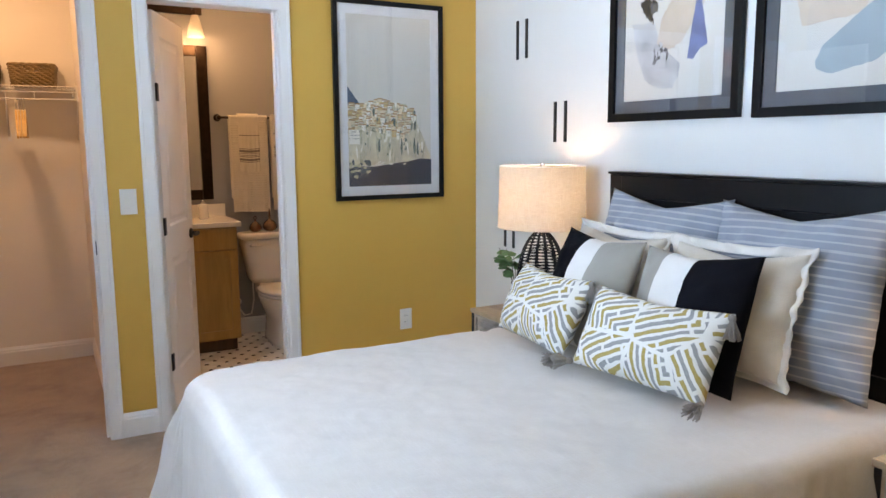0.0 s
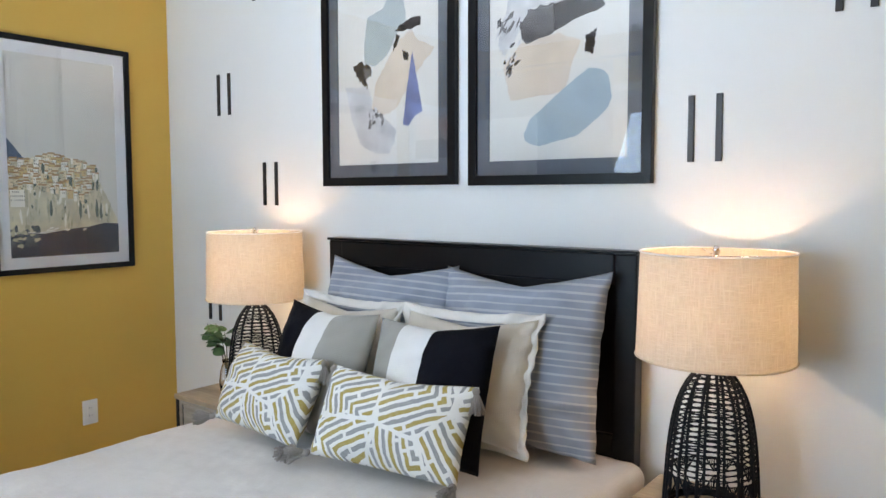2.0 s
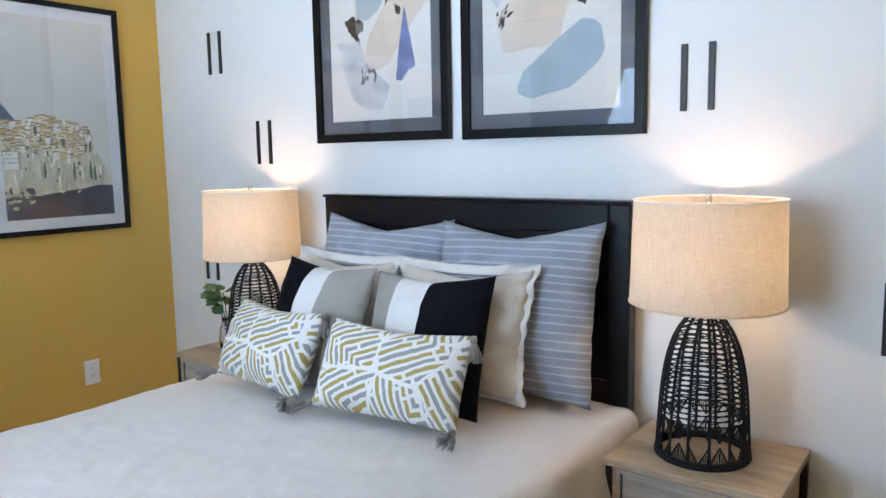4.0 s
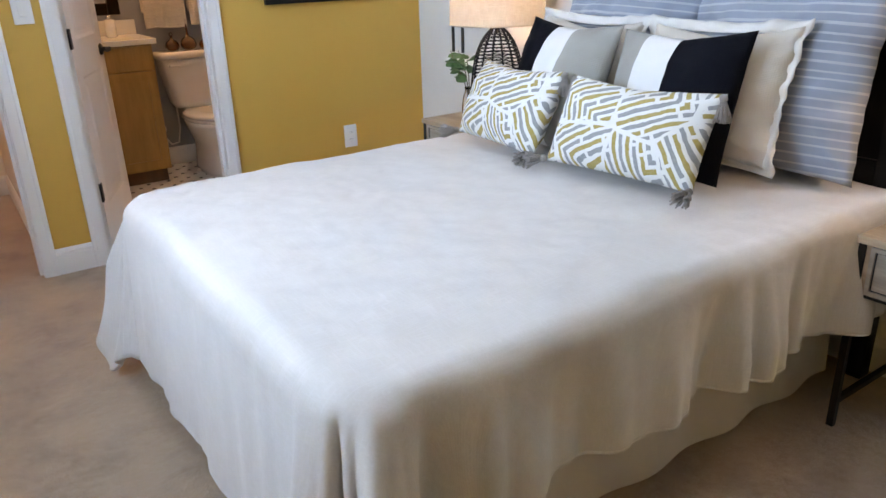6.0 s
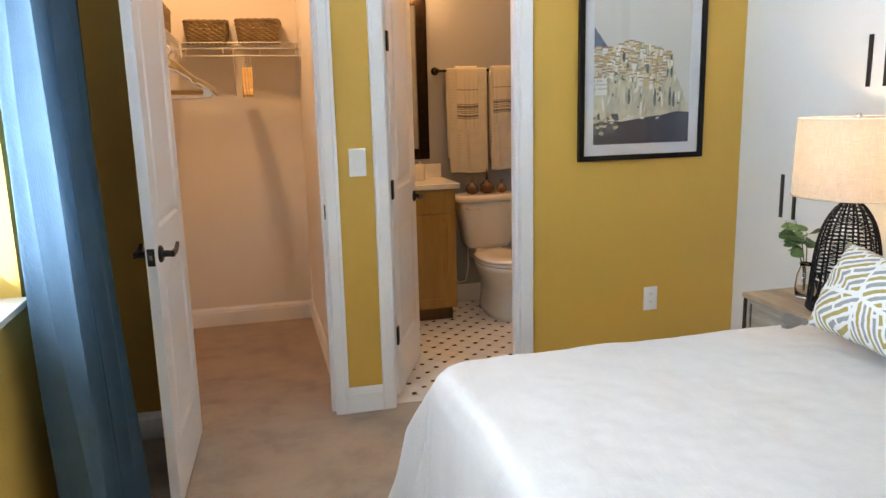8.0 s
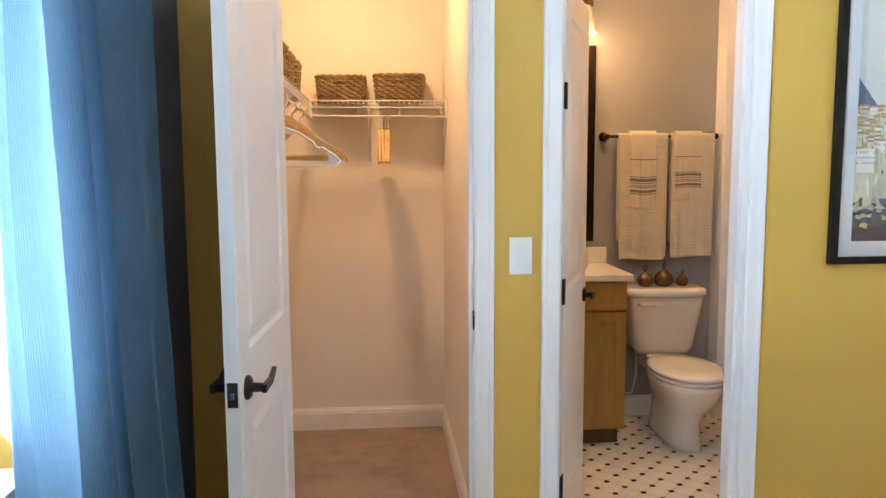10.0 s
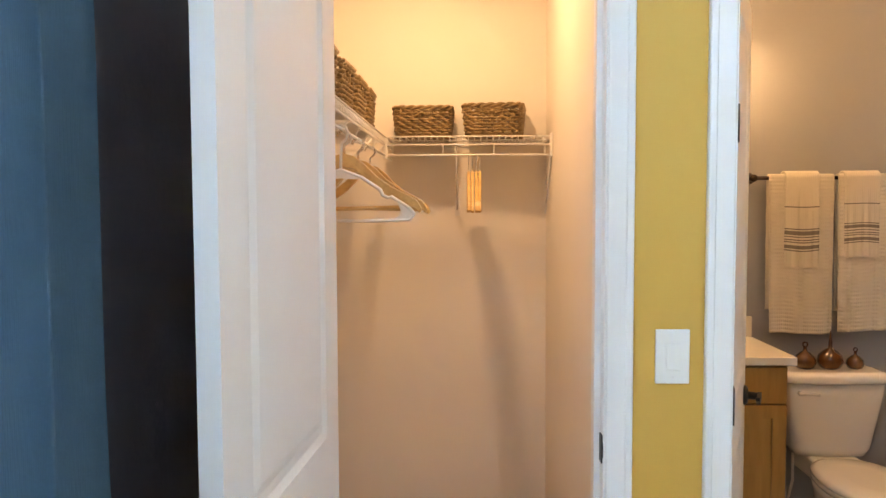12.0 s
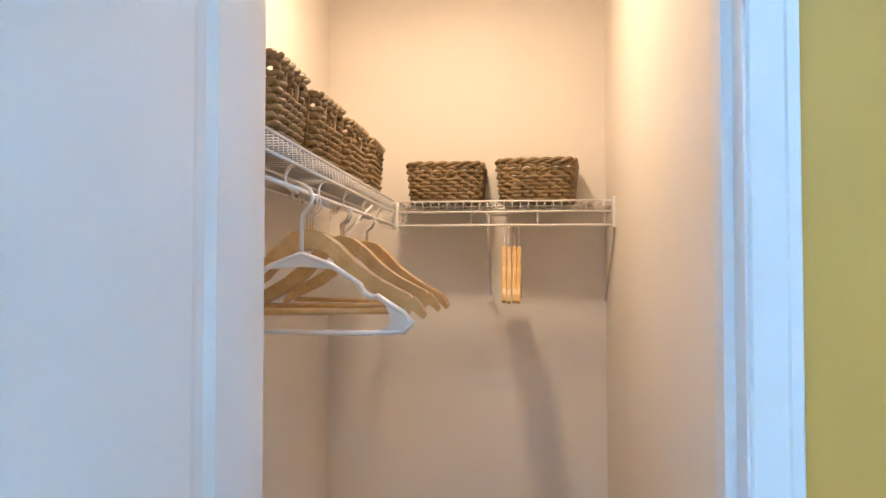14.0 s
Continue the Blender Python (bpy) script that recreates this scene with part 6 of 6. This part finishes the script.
def loft(bm, rings, cap=True):
    vr = [[bm.verts.new(p) for p in r] for r in rings]
    n = len(vr[0])
    for a, b in zip(vr, vr[1:]):
        for i in range(n):
            bm.faces.new((a[i], a[(i + 1) % n], b[(i + 1) % n], b[i])).smooth = True
    if cap:
        bm.faces.new(vr[0][::-1])
        bm.faces.new(vr[-1])
    bmesh.ops.recalc_face_normals(bm, faces=bm.faces)
    return bm


def ring(cx, cy, hx, hy, z, p=2.2):
    return [(x, y, z) for x, y in rounded(cx, cy, hx, hy, p)]


part("tank", loft(B(), [ring(TX, TY - 0.125, 0.155, 0.072, 0.425, 5), ring(TX, TY - 0.127, 0.172, 0.085, 0.46, 5), ring(TX, TY - 0.13, 0.215, 0.102, 0.70, 5.5), ring(TX, TY - 0.13, 0.220, 0.104, 0.755, 5.5)]), PORCELAIN, toi)
part("tank_lid", loft(B(), [ring(TX, TY - 0.133, 0.226, 0.110, 0.756, 5), ring(TX, TY - 0.133, 0.236, 0.117, 0.765, 5), ring(TX, TY - 0.133, 0.237, 0.118, 0.785, 5), ring(TX, TY - 0.133, 0.228, 0.110, 0.800, 5), ring(TX, TY - 0.133, 0.20, 0.085, 0.804, 5)]), PORCELAIN, toi)
part("flush_lever", tube(B(), [(TX - 0.165, TY - 0.232, 0.715), (TX - 0.165, TY - 0.247, 0.715), (TX - 0.13, TY - 0.252, 0.716), (TX - 0.085, TY - 0.250, 0.711)], [0.010, 0.008, 0.007, 0.005], 10), PORCELAIN, toi, "white flush lever")
BC = TY - 0.49
part("bowl", loft(B(), [ring(TX, TY - 0.36, 0.098, 0.255, 0.0, 2.6), ring(TX, TY - 0.36, 0.094, 0.25, 0.03, 2.6), ring(TX, TY - 0.36, 0.088, 0.235, 0.14, 2.5), ring(TX, TY - 0.40, 0.105, 0.25, 0.21, 2.4), ring(TX, TY - 0.46, 0.150, 0.268, 0.29, 2.3), ring(TX, BC, 0.178, 0.272, 0.355, 2.2), ring(TX, BC, 0.182, 0.275, 0.385, 2.2)]), PORCELAIN, toi)
part("deck", box(B(), TX - 0.11, TY - 0.26, 0.33, TX + 0.11, TY - 0.05, 0.424, 0.02, 3), PORCELAIN, toi)
part("seat", loft(B(), [ring(TX, BC, 0.180, 0.262, 0.386, 2.2), ring(TX, BC, 0.186, 0.268, 0.392, 2.2), ring(TX, BC, 0.186, 0.268, 0.402, 2.2), ring(TX, BC, 0.180, 0.262, 0.407, 2.2)]), PORCELAIN, toi)
part("lid", loft(B(), [ring(TX, BC, 0.184, 0.266, 0.410, 2.2), ring(TX, BC, 0.188, 0.270, 0.416, 2.2), ring(TX, BC, 0.186, 0.268, 0.426, 2.2), ring(TX, BC, 0.165, 0.245, 0.434, 2.2), ring(TX, BC, 0.09, 0.15, 0.438, 2.2)]), PORCELAIN, toi)
for s in (-1, 1):
    part("bolt_cap", lathe(B(), [(0.016, 0.0), (0.016, 0.012), (0.009, 0.02), (0.002, 0.022)], TX + s * 0.112, TY - 0.34, 14), PORCELAIN, toi)
sv = thing("supply_valve", (TX - 0.24, TY - 0.03, 0.2), "white supply valve and hose beside the toilet", "valve")
part("hose", tube(B(), [(TX - 0.24, TY - 0.06, 0.22), (TX - 0.20, TY - 0.08, 0.16), (TX - 0.15, TY - 0.09, 0.17), (TX - 0.13, TY - 0.10, 0.28), (TX - 0.135, TY - 0.11, 0.43)], 0.006, 10), HANGER_PLASTIC, sv)
part("stop", tube(B(), [(TX - 0.24, TY - 0.001, 0.22), (TX - 0.24, TY - 0.08, 0.22)], [0.022, 0.012], 14), HANGER_PLASTIC, sv)
part("valve_handle", lathe(B(), [(0.018, 0.25), (0.024, 0.262), (0.022, 0.285), (0.010, 0.29)], TX - 0.24, TY - 0.065, 12, 0.6), HANGER_PLASTIC, sv)


def amber_bottle(x, s, ringed, label):
    o = thing("amber_bottle", (x, TY - 0.14, 0.804), label, "bottle", "amber bottles on the tank")
    part("body", lathe(B(), [(0.028 * s, 0), (0.044 * s, 0.010 * s), (0.050 * s, 0.032 * s), (0.044 * s, 0.056 * s), (0.026 * s, 0.074 * s), (0.009 * s, 0.084 * s), (0.007 * s, 0.10 * s), (0.009 * s, 0.104 * s)], 0, 0, 28), AMBER, o, local=True)
    if ringed:
        part("ring_stopper", tube(B(), [(0.011 * s * math.cos(a), 0, 0.114 * s + 0.011 * s * math.sin(a)) for a in [2 * math.pi * i / 18 for i in range(18)]], 0.0035 * s, 8, closed=True), AMBER, o, local=True)
    else:
        part("spire_stopper", lathe(B(), [(0.008 * s, 0.104 * s), (0.006 * s, 0.12 * s), (0.002 * s, 0.155 * s)], 0, 0, 12), AMBER, o, local=True)


amber_bottle(TX - 0.105, 0.95, True, "rounded amber glass bottle with a ring stopper")
amber_bottle(TX + 0.005, 1.1, False, "largest rounded amber glass bottle with a pointed stopper")
amber_bottle(TX + 0.115, 0.75, True, "small rounded amber glass bottle with a ring stopper")

shw = thing("shower_door", (-0.40, 1.4, 0), "black-framed shower door beside the toilet", "shower door")
for a in ((1.62, 0.02, 1.655, 1.95), (0.75, 0.02, 0.785, 1.95)):
    part("frame_post", box(B(), -0.425, a[0], a[1], -0.385, a[2], a[3], 0.003), BLACK_METAL, shw)
part("frame_rail", box(B(), -0.425, 0.785, 1.915, -0.385, 1.62, 1.95, 0.003), BLACK_METAL, shw)
part("frame_rail", box(B(), -0.425, 0.785, 0.02, -0.385, 1.62, 0.055, 0.003), BLACK_METAL, shw)
gp = part("pane", box(B(), -0.408, 0.785, 0.055, -0.402, 1.62, 1.915), PANE, shw)
gp.visible_shadow = False
